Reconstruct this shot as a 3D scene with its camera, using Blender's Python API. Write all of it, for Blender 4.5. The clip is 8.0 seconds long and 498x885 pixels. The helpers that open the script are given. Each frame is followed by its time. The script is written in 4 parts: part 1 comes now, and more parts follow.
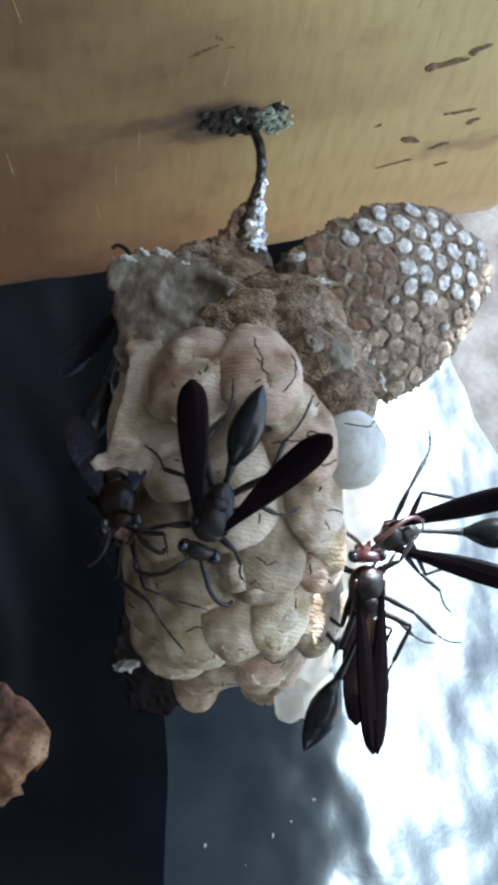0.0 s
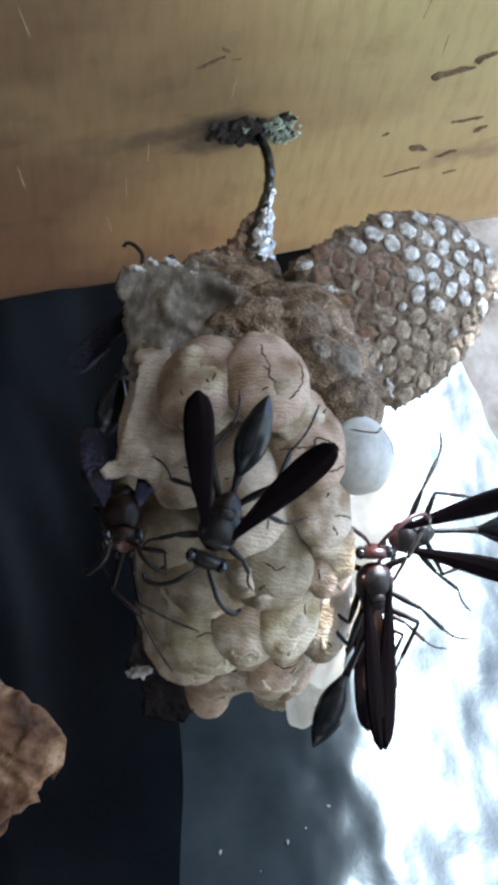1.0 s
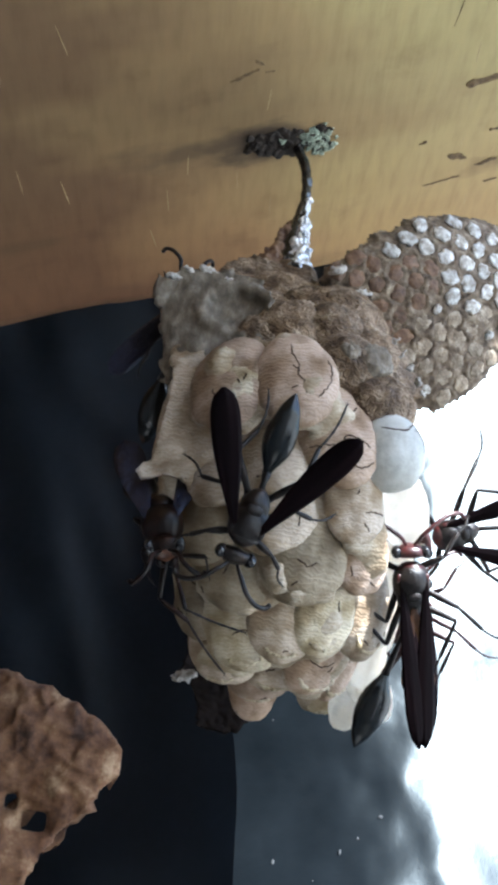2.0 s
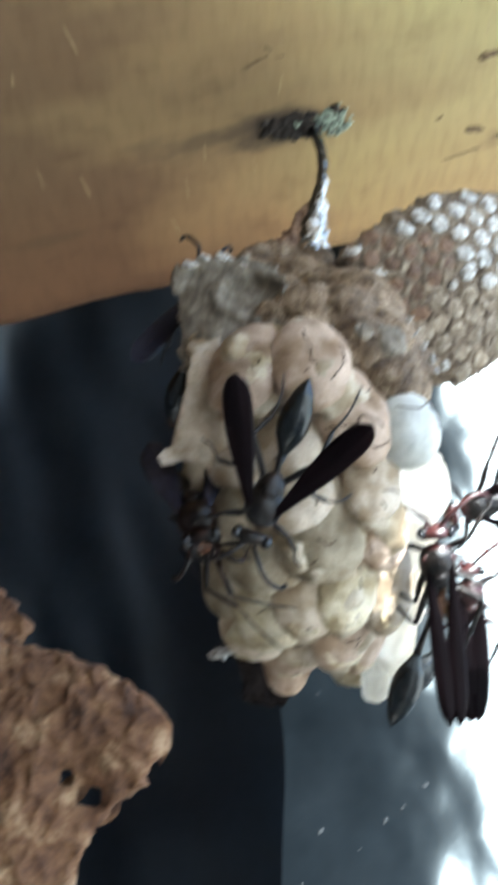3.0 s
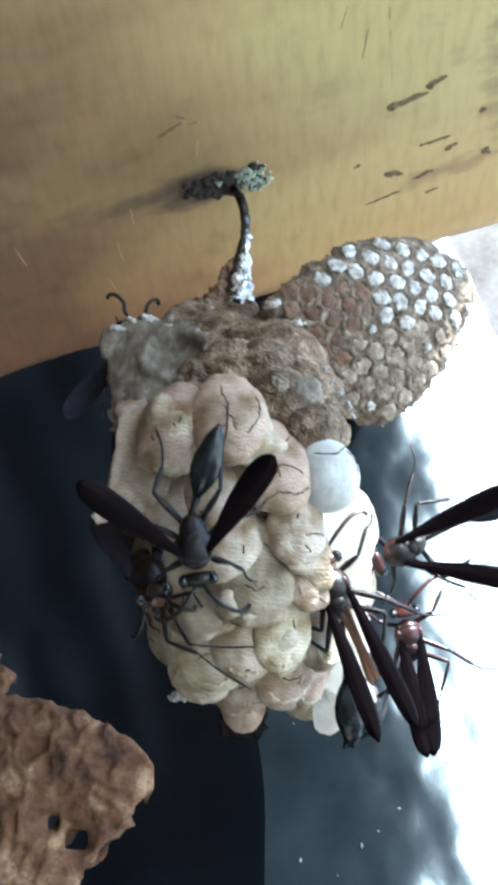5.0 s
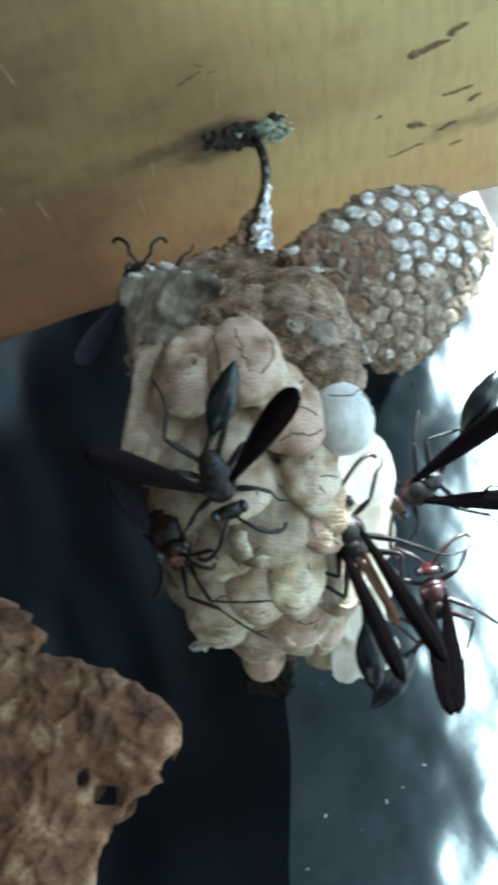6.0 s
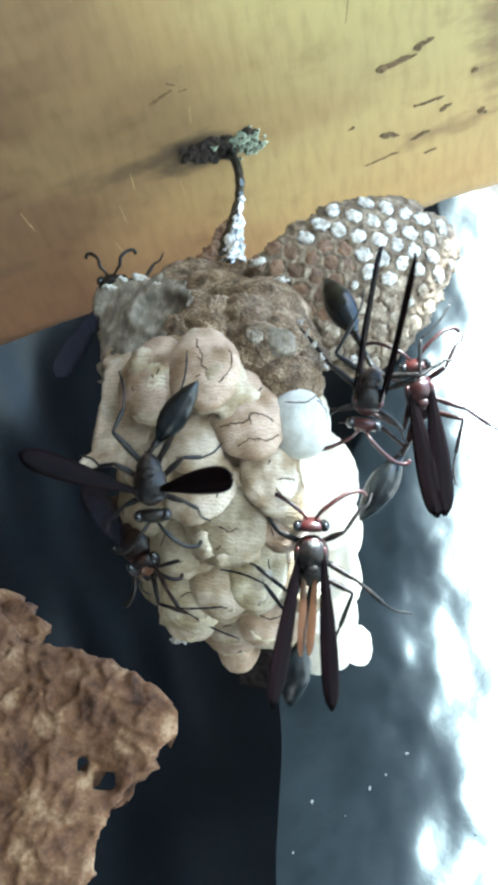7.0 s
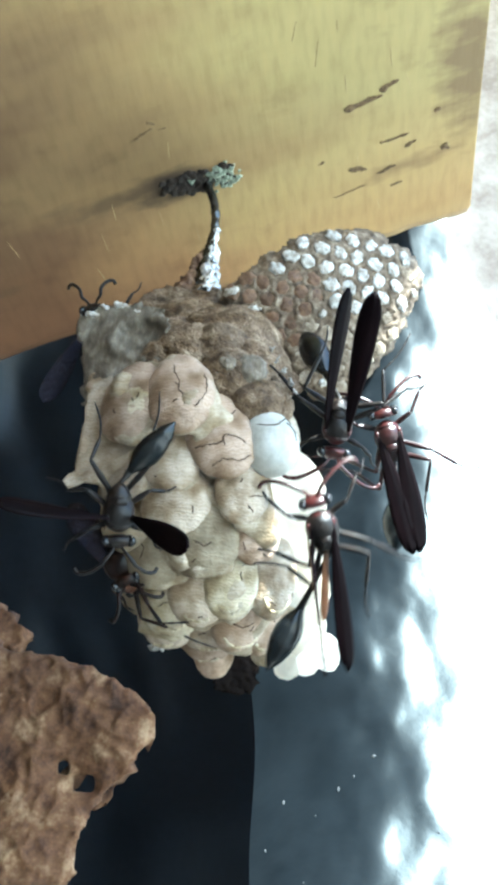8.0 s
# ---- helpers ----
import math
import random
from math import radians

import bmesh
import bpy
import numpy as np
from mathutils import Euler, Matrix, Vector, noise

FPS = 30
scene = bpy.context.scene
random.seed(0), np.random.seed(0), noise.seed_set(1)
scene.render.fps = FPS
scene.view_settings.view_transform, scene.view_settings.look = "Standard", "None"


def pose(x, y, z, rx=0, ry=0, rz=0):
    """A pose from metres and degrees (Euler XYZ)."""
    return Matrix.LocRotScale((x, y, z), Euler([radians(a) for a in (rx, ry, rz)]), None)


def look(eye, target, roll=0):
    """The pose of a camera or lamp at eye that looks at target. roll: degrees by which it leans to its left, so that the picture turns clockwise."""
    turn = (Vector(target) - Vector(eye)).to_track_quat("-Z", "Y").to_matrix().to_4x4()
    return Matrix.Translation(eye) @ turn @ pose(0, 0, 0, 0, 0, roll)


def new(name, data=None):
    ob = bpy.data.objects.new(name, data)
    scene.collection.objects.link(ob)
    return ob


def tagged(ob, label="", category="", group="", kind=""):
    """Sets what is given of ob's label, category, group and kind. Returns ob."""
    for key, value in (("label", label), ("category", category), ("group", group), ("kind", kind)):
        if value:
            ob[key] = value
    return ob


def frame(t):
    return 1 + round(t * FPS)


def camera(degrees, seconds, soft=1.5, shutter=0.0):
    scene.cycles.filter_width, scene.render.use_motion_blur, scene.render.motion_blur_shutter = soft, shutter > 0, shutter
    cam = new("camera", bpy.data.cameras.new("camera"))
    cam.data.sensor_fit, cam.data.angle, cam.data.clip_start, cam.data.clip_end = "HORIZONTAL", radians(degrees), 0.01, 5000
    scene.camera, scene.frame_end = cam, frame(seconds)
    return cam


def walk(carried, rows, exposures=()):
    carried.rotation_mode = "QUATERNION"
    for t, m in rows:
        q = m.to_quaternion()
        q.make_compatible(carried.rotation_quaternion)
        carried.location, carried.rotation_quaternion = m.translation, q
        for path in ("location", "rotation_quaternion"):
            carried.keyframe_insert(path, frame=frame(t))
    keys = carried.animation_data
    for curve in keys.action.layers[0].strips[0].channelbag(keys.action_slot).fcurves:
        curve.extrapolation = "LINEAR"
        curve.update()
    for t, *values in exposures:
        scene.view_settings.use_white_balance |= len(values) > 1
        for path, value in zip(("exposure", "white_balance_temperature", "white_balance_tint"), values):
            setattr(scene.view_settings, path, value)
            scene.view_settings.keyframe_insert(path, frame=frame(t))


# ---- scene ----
# A paper wasps' nest under a rafter, seen from a hand's length away. Shapes are in millimetres and linked in metres.
cam = camera(24.0, 8.0, soft=4.2, shutter=0.5)
PATH = [
    (0, pose(-0.02116, -0.13060, -0.10907, 114.189, -2.879, -10.861)),
    (0.5, pose(-0.02168, -0.12976, -0.10960, 114.117, -3.183, -10.171)),
    (1, pose(-0.02007, -0.13181, -0.10976, 114.596, -2.880, -9.823)),
    (1.5, pose(-0.01605, -0.13405, -0.11302, 115.625, -3.026, -8.367)),
    (1.7, pose(-0.01580, -0.13205, -0.11342, 115.935, -3.475, -7.223)),
    (2.8, pose(-0.01100, -0.13748, -0.11452, 115.584, -3.426, -4.200)),
    (3, pose(-0.01000, -0.13679, -0.11355, 114.330, -3.216, -2.441)),
    (3.2, pose(-0.00858, -0.13467, -0.11450, 111.846, -3.280, 0.758)),
    (3.4, pose(-0.00887, -0.13698, -0.11171, 111.872, -3.050, 1.466)),
    (3.5, pose(-0.00786, -0.13737, -0.11020, 112.306, -3.330, 1.592)),
    (3.7, pose(-0.00764, -0.14204, -0.10795, 113.079, -1.866, 1.191)),
    (3.8, pose(-0.00525, -0.14510, -0.10940, 114.747, -2.000, 0.728)),
    (4, pose(-0.00337, -0.14650, -0.11006, 116.622, -0.964, 0.753)),
    (4.5, pose(-0.00123, -0.14549, -0.11207, 116.561, -0.001, 0.002)),
    (4.7, pose(-0.00142, -0.14505, -0.11149, 116.066, 0.085, -0.383)),
    (5.8, pose(0.00599, -0.14309, -0.11843, 114.828, 0.141, 0.121)),
    (6, pose(0.00371, -0.14267, -0.11773, 114.693, -0.820, 1.658)),
    (6.5, pose(0.00789, -0.14608, -0.11782, 114.658, -1.549, 3.430)),
    (7, pose(0.01414, -0.14986, -0.11872, 114.067, -1.453, 3.582)),
    (7.5, pose(0.01524, -0.15908, -0.11973, 115.086, -1.296, 2.773)),
    (8, pose(0.01547, -0.15997, -0.12153, 114.486, -1.149, 2.562)),
]
walk(cam, PATH, exposures=[(0.0, 2.1, 5400, 6), (1.7, 2.15, 5550, 8), (2.8, 2.6, 5700, 4), (3.2, 2.75, 5600, -1), (3.5, 3.38, 5050, -6), (4.7, 2.85, 5350, 4), (5.8, 2.15, 5250, -8), (6.0, 2.22, 5250, -8), (6.3, 2.85, 5400, -4), (6.6, 3.0, 5400, -4), (8.0, 2.85, 5450, -5)])

# ---- world and sun ----
SUN = Vector((0.37, -0.54, 0.755)).normalized()
world = bpy.data.worlds.new("world")
scene.world = world
world.use_nodes = True
sky = world.node_tree.nodes.new("ShaderNodeTexSky")
sky.sky_type, sky.sun_disc = "NISHITA", False
sky.sun_elevation = math.asin(SUN.z)
sky.sun_rotation = math.atan2(SUN.x, SUN.y)
world.node_tree.links.new(sky.outputs[0], world.node_tree.nodes["Background"].inputs[0])
world.node_tree.nodes["Background"].inputs[1].default_value = 0.12
sun = new("sun", bpy.data.lights.new("sun", "SUN"))
sun.data.energy, sun.data.angle, sun.data.color = 5.0, radians(0.6), (1.0, 0.95, 0.88)
sun.matrix_world = look((0, 0, 0), -SUN)


# ---- materials ----
def nodes_of(name):
    m = bpy.data.materials.new(name)
    m.use_nodes = True
    return m, m.node_tree.nodes, m.node_tree.links, m.node_tree.nodes["Principled BSDF"]


def ramp_of(nodes, stops):
    r = nodes.new("ShaderNodeValToRGB")
    while len(r.color_ramp.elements) < len(stops):
        r.color_ramp.elements.new(0.5)
    for e, (at, col) in zip(r.color_ramp.elements, stops):
        e.position, e.color = at, (*col, 1)
    return r


def surface(name, stops, size=3.0, fine=0.5, rough=0.8, bump=0.5, depth=0.3, stretch=(1, 1, 1), spread=0.15, coat=0.0, swirl=0.0, **extra):
    """Two scales of noise: size and fine are the grain in mm, depth the relief in mm."""
    m, nodes, links, bsdf = nodes_of(name)
    co = nodes.new("ShaderNodeTexCoord")
    mp = nodes.new("ShaderNodeMapping")
    mp.inputs["Scale"].default_value = stretch
    links.new(co.outputs["Object"], mp.inputs["Vector"])
    big = nodes.new("ShaderNodeTexNoise")
    big.inputs["Scale"].default_value, big.inputs["Detail"].default_value = 1000 / size, 5
    big.inputs["Distortion"].default_value = swirl
    small = nodes.new("ShaderNodeTexNoise")
    small.inputs["Scale"].default_value, small.inputs["Detail"].default_value = 1000 / fine, 4
    for n in (big, small):
        links.new(mp.outputs[0], n.inputs["Vector"])
    mixv = nodes.new("ShaderNodeMath")
    mixv.operation = "MULTIPLY_ADD"
    mixv.inputs[1].default_value = 0.35
    links.new(small.outputs[0], mixv.inputs[0])
    less = nodes.new("ShaderNodeMath")
    less.operation = "MULTIPLY_ADD"
    less.inputs[1].default_value, less.inputs[2].default_value = 1.0, -0.175
    links.new(big.outputs[0], less.inputs[0])
    links.new(less.outputs[0], mixv.inputs[2])
    ramp = ramp_of(nodes, stops)
    links.new(mixv.outputs[0], ramp.inputs[0])
    info = nodes.new("ShaderNodeObjectInfo")
    hsv = nodes.new("ShaderNodeHueSaturation")
    val = nodes.new("ShaderNodeMath")
    val.operation = "MULTIPLY_ADD"
    val.inputs[1].default_value, val.inputs[2].default_value = 2 * spread, 1 - spread
    links.new(info.outputs["Random"], val.inputs[0])
    links.new(val.outputs[0], hsv.inputs["Value"])
    links.new(ramp.outputs[0], hsv.inputs["Color"])
    links.new(hsv.outputs[0], bsdf.inputs["Base Color"])
    bsdf.inputs["Roughness"].default_value = rough
    bsdf.inputs["Coat Weight"].default_value = coat
    for key, value in extra.items():
        bsdf.inputs[key.replace("_", " ")].default_value = value
    b = nodes.new("ShaderNodeBump")
    b.inputs["Strength"].default_value, b.inputs["Distance"].default_value = bump, depth * 0.001
    links.new(mixv.outputs[0], b.inputs["Height"])
    links.new(b.outputs[0], bsdf.inputs["Normal"])
    return m


STAIN = surface("stain", [(0.3, (0.008, 0.006, 0.004)), (0.7, (0.034, 0.021, 0.013))], 2, 0.4, 0.85, 0.8, 0.3)
MOSS = surface("crumbs", [(0.3, (0.06, 0.075, 0.05)), (0.6, (0.42, 0.48, 0.37))], 1.5, 0.3, 0.8, 0.8, 0.3)
STALK = surface("stalk_resin", [(0.3, (0.003, 0.003, 0.003)), (0.7, (0.012, 0.009, 0.007))], 1.2, 0.5, 0.14, 1.0, 0.4, coat=1.0)
# white patches in the crust's colour stand in for its glare
CRUST = surface("resin_crust", [(0.36, (0.03, 0.025, 0.02)), (0.46, (0.84, 0.85, 0.88))], 1.9, 0.5, 0.2, 1.0, 0.5, coat=1.0, Metallic=0.6)
GREY = surface("grey_paper", [(0.25, (0.075, 0.060, 0.042)), (0.5, (0.155, 0.126, 0.092)), (0.8, (0.34, 0.295, 0.235))], 2.0, 0.3, 0.8, 0.8, 0.3, (2.0, 0.8, 1))
SILK = surface("white_silk", [(0.3, (0.22, 0.175, 0.13)), (0.5, (0.48, 0.45, 0.41)), (0.70, (0.74, 0.73, 0.71))], 1.0, 0.25, 0.6, 0.8, 0.25)
OLD = surface("old_carton", [(0.30, (0.045, 0.020, 0.010)), (0.44, (0.125, 0.058, 0.027)), (0.56, (0.19, 0.098, 0.046)), (0.70, (0.36, 0.235, 0.135))], 7, 1.0, 0.85, 0.8, 0.5)
CHITIN = surface("chitin", [(0.3, (0.003, 0.002, 0.002)), (0.55, (0.010, 0.007, 0.006)), (0.75, (0.03, 0.018, 0.012))], 1.2, 0.15, 0.38, 1.0, 0.12, spread=0.05, Specular_IOR_Level=0.32)
GASTER = surface("gaster_chitin", [(0.3, (0.003, 0.004, 0.005)), (0.7, (0.007, 0.009, 0.010))], 2.5, 0.15, 0.27, 0.4, 0.03, spread=0.05, Specular_IOR_Level=0.4)
RUST = surface("rust_chitin", [(0.3, (0.014, 0.004, 0.004)), (0.7, (0.055, 0.009, 0.008))], 1.5, 0.2, 0.34, 0.4, 0.04, spread=0.1)
RUSTY = surface("red_brown_chitin", [(0.3, (0.006, 0.003, 0.003)), (0.7, (0.04, 0.007, 0.007))], 3.5, 0.2, 0.34, 0.4, 0.04, spread=0.05)
UMBER = surface("umber_chitin", [(0.3, (0.003, 0.002, 0.002)), (0.55, (0.008, 0.004, 0.003)), (0.8, (0.035, 0.014, 0.009))], 2.2, 0.2, 0.34, 0.4, 0.04, spread=0.05, Specular_IOR_Level=0.22)
RUDDY = surface("ruddy_face", [(0.3, (0.012, 0.006, 0.004)), (0.5, (0.10, 0.034, 0.013)), (0.75, (0.30, 0.12, 0.05))], 2.4, 0.2, 0.34, 0.4, 0.04, spread=0.05)
EYE = surface("eye", [(0.3, (0.006, 0.006, 0.008)), (0.7, (0.02, 0.02, 0.022))], 1, 0.2, 0.15, 0.1, 0.02, spread=0)
CRACK = surface("crack", [(0.3, (0.03, 0.018, 0.01)), (0.7, (0.09, 0.055, 0.032))], 0.6, 0.2, 0.9, 0.5, 0.1)


def sheer(name, stops, through_col, share, rough, stretch=(1, 1, 1), bump=0.4, depth=0.06):
    """A thin skin that lets some light through: wings and cell caps."""
    m = surface(name, stops, 2.5, 0.35, rough, bump, depth, stretch, spread=0.16)
    nodes, links = m.node_tree.nodes, m.node_tree.links
    lit = nodes.new("ShaderNodeBsdfTranslucent")
    lit.inputs[0].default_value = (*through_col, 1)
    mix = nodes.new("ShaderNodeMixShader")
    mix.inputs[0].default_value = share
    links.new(nodes["Principled BSDF"].outputs[0], mix.inputs[1])
    links.new(lit.outputs[0], mix.inputs[2])
    links.new(mix.outputs[0], nodes["Material Output"].inputs[0])
    return m


WING = sheer("wing", [(0.3, (0.002, 0.0015, 0.002)), (0.7, (0.008, 0.004, 0.005))], (0.07, 0.012, 0.01), 0.16, 0.5, (0.15, 1.4, 1))
WING.node_tree.nodes["Principled BSDF"].inputs["Specular IOR Level"].default_value = 0.05
SHEEN = sheer("glossy_wing", [(0.3, (0.002, 0.002, 0.004)), (0.7, (0.007, 0.006, 0.012))], (0.03, 0.01, 0.02), 0.05, 0.13, (0.7, 1.6, 1), 1.0, 1.2)
SHEEN.node_tree.nodes["Principled BSDF"].inputs["Specular Tint"].default_value = (0.62, 0.66, 1.0, 1)
SHEEN.node_tree.nodes["Principled BSDF"].inputs["Specular IOR Level"].default_value = 1.0
AMBER = sheer("hindwing", [(0.3, (0.05, 0.022, 0.012)), (0.7, (0.12, 0.055, 0.028))], (0.60, 0.42, 0.25), 0.45, 0.4)


def paper_bands(name, stops, bands, share, through_col=(0.75, 0.62, 0.42), rib_col=(0.84, 0.79, 0.73), relief=0.45):
    """Wood-pulp paper: fine uneven ribs laid across the cell, blotches and a little light through."""
    m = sheer(name, stops, through_col, share, 0.72, (1, 1, 1), 0.6, 0.22)
    nodes, links = m.node_tree.nodes, m.node_tree.links
    bsdf = nodes["Principled BSDF"]
    co = nodes.new("ShaderNodeTexCoord")
    wave = nodes.new("ShaderNodeTexWave")
    wave.bands_direction = "Y"
    wave.inputs["Scale"].default_value = bands
    wave.inputs["Distortion"].default_value = 9.0
    wave.inputs["Detail"].default_value = 3.0
    wave.inputs["Detail Scale"].default_value = 2.0
    links.new(co.outputs["Object"], wave.inputs["Vector"])
    patch = nodes.new("ShaderNodeTexNoise")
    patch.inputs["Scale"].default_value, patch.inputs["Detail"].default_value = 230, 9
    links.new(co.outputs["Object"], patch.inputs["Vector"])
    stain = ramp_of(nodes, [(0.32, (0.40, 0.31, 0.19)), (0.42, (0.70, 0.63, 0.50)), (0.52, (1, 0.99, 0.95)), (0.64, (1.22, 1.22, 1.2))])
    links.new(patch.outputs[0], stain.inputs[0])
    rib = ramp_of(nodes, [(0.0, rib_col), (0.5, (1, 1, 1))])
    links.new(wave.outputs["Color"], rib.inputs[0])
    was = bsdf.inputs["Base Color"].links[0].from_socket
    for r in (stain, rib):
        mul = nodes.new("ShaderNodeMix")
        mul.data_type, mul.blend_type = "RGBA", "MULTIPLY"
        mul.inputs[0].default_value = 0.85
        links.new(was, mul.inputs[6])
        links.new(r.outputs[0], mul.inputs[7])
        was = mul.outputs[2]
    links.new(was, bsdf.inputs["Base Color"])
    bump = nodes.new("ShaderNodeBump")
    bump.inputs["Strength"].default_value, bump.inputs["Distance"].default_value = relief, 0.00014 + 0.0002 * max(0.0, relief - 0.45)
    links.new(wave.outputs["Color"], bump.inputs["Height"])
    links.new(bsdf.inputs["Normal"].links[0].from_socket, bump.inputs["Normal"])
    links.new(bump.outputs[0], bsdf.inputs["Normal"])
    return m


CAP = paper_bands("cap_paper", [(0.25, (0.358, 0.278, 0.204)), (0.5, (0.482, 0.399, 0.311)), (0.75, (0.588, 0.514, 0.432))], 620, 0.12)
TAN = paper_bands("tan_paper", [(0.25, (0.328, 0.233, 0.167)), (0.5, (0.444, 0.331, 0.253)), (0.75, (0.541, 0.424, 0.341))], 620, 0.12)
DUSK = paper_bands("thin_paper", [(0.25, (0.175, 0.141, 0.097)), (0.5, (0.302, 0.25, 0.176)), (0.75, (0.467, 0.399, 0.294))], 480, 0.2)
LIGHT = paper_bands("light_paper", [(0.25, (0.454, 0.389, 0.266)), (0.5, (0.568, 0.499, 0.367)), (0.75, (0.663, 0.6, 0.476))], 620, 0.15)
# extra white and see-through: the flank's full sun is put into its colour
SUNLIT = paper_bands("sunlit_paper", [(0.25, (0.56, 0.54, 0.49)), (0.5, (0.70, 0.68, 0.63)), (0.75, (0.80, 0.78, 0.74))], 620, 0.75, (0.97, 0.96, 0.93))
PAPER = paper_bands("nest_paper", [(0.25, (0.284, 0.231, 0.165)), (0.5, (0.406, 0.342, 0.257)), (0.75, (0.53, 0.462, 0.367))], 500, 0.08)
CARTON = paper_bands("carton", [(0.25, (0.11, 0.072, 0.043)), (0.5, (0.29, 0.205, 0.135)), (0.75, (0.50, 0.40, 0.29))], 300, 0.02, rib_col=(0.50, 0.44, 0.38), relief=1.0)
for node in CARTON.node_tree.nodes:
    if node.type == "TEX_WAVE":
        node.inputs["Distortion"].default_value, node.inputs["Detail Scale"].default_value = 16.0, 3.0
SAC = sheer("pale_sac", [(0.3, (0.46, 0.46, 0.42)), (0.5, (0.62, 0.62, 0.58)), (0.7, (0.72, 0.72, 0.69))], (0.6, 0.62, 0.6), 0.3, 0.55, (1, 1, 1), 0.8, 0.2)


ACROSS = -1  # which way the rafter's axes run across its underside


def wood():
    """Planed softwood: long grain, cross saw marks, olive and russet zones, light fading leftwards painted in, a dark
    stain round the stalk's foot.
    """
    m, nodes, links, bsdf = nodes_of("wood")
    co = nodes.new("ShaderNodeTexCoord")

    def grain(size, stretch, detail=5):
        mp = nodes.new("ShaderNodeMapping")
        mp.inputs["Scale"].default_value = stretch
        links.new(co.outputs["Object"], mp.inputs["Vector"])
        n = nodes.new("ShaderNodeTexNoise")
        n.inputs["Scale"].default_value, n.inputs["Detail"].default_value = 1000 / size, detail
        links.new(mp.outputs[0], n.inputs["Vector"])
        return n.outputs[0]

    def mixed(kind, share, a, b):
        mul = nodes.new("ShaderNodeMix")
        mul.data_type, mul.blend_type = "RGBA", kind
        if isinstance(share, float):
            mul.inputs[0].default_value = share
        else:
            links.new(share, mul.inputs[0])
        links.new(a, mul.inputs[6])
        links.new(b, mul.inputs[7])
        return mul.outputs[2]

    zone = ramp_of(nodes, [(0.20, (0.16, 0.097, 0.047)), (0.45, (0.365, 0.255, 0.114)), (0.66, (0.465, 0.38, 0.162))])
    split = nodes.new("ShaderNodeSeparateXYZ")
    links.new(co.outputs["Object"], split.inputs[0])
    # the light's fall-off to the left is put into the wood's colour
    lean = nodes.new("ShaderNodeMath")
    lean.operation = "MULTIPLY_ADD"
    lean.inputs[1].default_value, lean.inputs[2].default_value = 9.0, 0.0
    links.new(split.outputs["X"], lean.inputs[0])
    fade_tone = nodes.new("ShaderNodeMath")
    links.new(lean.outputs[0], fade_tone.inputs[0])
    soft = nodes.new("ShaderNodeMath")
    soft.operation = "MULTIPLY"
    soft.inputs[1].default_value = 0.95
    links.new(grain(34, (0.5, 1, 1), 4), soft.inputs[0])
    links.new(soft.outputs[0], fade_tone.inputs[1])
    near = nodes.new("ShaderNodeMath")
    near.operation = "MULTIPLY_ADD"
    near.inputs[1].default_value = -1.5 * ACROSS
    links.new(split.outputs["Y"], near.inputs[0])
    links.new(fade_tone.outputs[0], near.inputs[2])
    links.new(near.outputs[0], zone.inputs[0])
    warm = nodes.new("ShaderNodeMath")
    warm.operation, warm.use_clamp = "MULTIPLY_ADD", True
    warm.inputs[1].default_value, warm.inputs[2].default_value = 30 * ACROSS, 0.30
    links.new(split.outputs["Y"], warm.inputs[0])
    russet = nodes.new("ShaderNodeRGB")
    russet.outputs[0].default_value = (1.14, 0.92, 0.90, 1)
    lines = ramp_of(nodes, [(0.36, (0.70, 0.60, 0.50)), (0.60, (1, 1, 1))])
    links.new(grain(9, (0.10, 1.2, 1)), lines.inputs[0])
    saw = ramp_of(nodes, [(0.30, (0.78, 0.74, 0.68)), (0.52, (1, 1, 1)), (0.72, (1.12, 1.1, 1.05))])
    links.new(grain(1.5, (1, 0.22, 1), 7), saw.inputs[0])
    spots = ramp_of(nodes, [(0.28, (0.45, 0.35, 0.27)), (0.42, (1, 1, 1))])
    links.new(grain(9, (0.7, 1.0, 1), 7), spots.inputs[0])
    col = mixed("MULTIPLY", warm.outputs[0], zone.outputs[0], russet.outputs[0])
    col = mixed("MULTIPLY", 0.16, col, lines.outputs[0])
    col = mixed("MULTIPLY", 0.5, col, saw.outputs[0])
    col = mixed("MULTIPLY", 0.4, col, spots.outputs[0])
    # uneven stains, drawn out along the grain: round the stalk's foot, and two brown ones at the rafter's end
    for x, y, rx, ry, wobble, most, tint in ((-42.0, -11.4, 15.0, 1.9, 1.9, 0.5, (0.11, 0.065, 0.03)), (-5.0, 2.2, 9.0, 4.4, 1.5, 0.92, (0.035, 0.026, 0.018)), (-13.0, 2.6, 19.0, 4.2, 1.8, 0.6, (0.08, 0.052, 0.03)), (46.0, 10.0, 7.0, 22.0, 1.7, 0.75, (0.17, 0.10, 0.05)), (36.0, -11.0, 10.0, 3.0, 1.8, 0.5, (0.16, 0.085, 0.04))):
        mp = nodes.new("ShaderNodeMapping")
        mp.inputs["Location"].default_value = (-x / rx, -y / ry, 0.0)
        mp.inputs["Scale"].default_value = (1000 / rx, 1000 / ry, 0)
        links.new(co.outputs["Object"], mp.inputs["Vector"])
        dist = nodes.new("ShaderNodeVectorMath")
        dist.operation = "LENGTH"
        links.new(mp.outputs[0], dist.inputs[0])
        wob = nodes.new("ShaderNodeMath")
        wob.operation = "MULTIPLY_ADD"
        wob.inputs[1].default_value = wobble
        links.new(grain(3.2, (0.5, 1, 1), 5), wob.inputs[0])
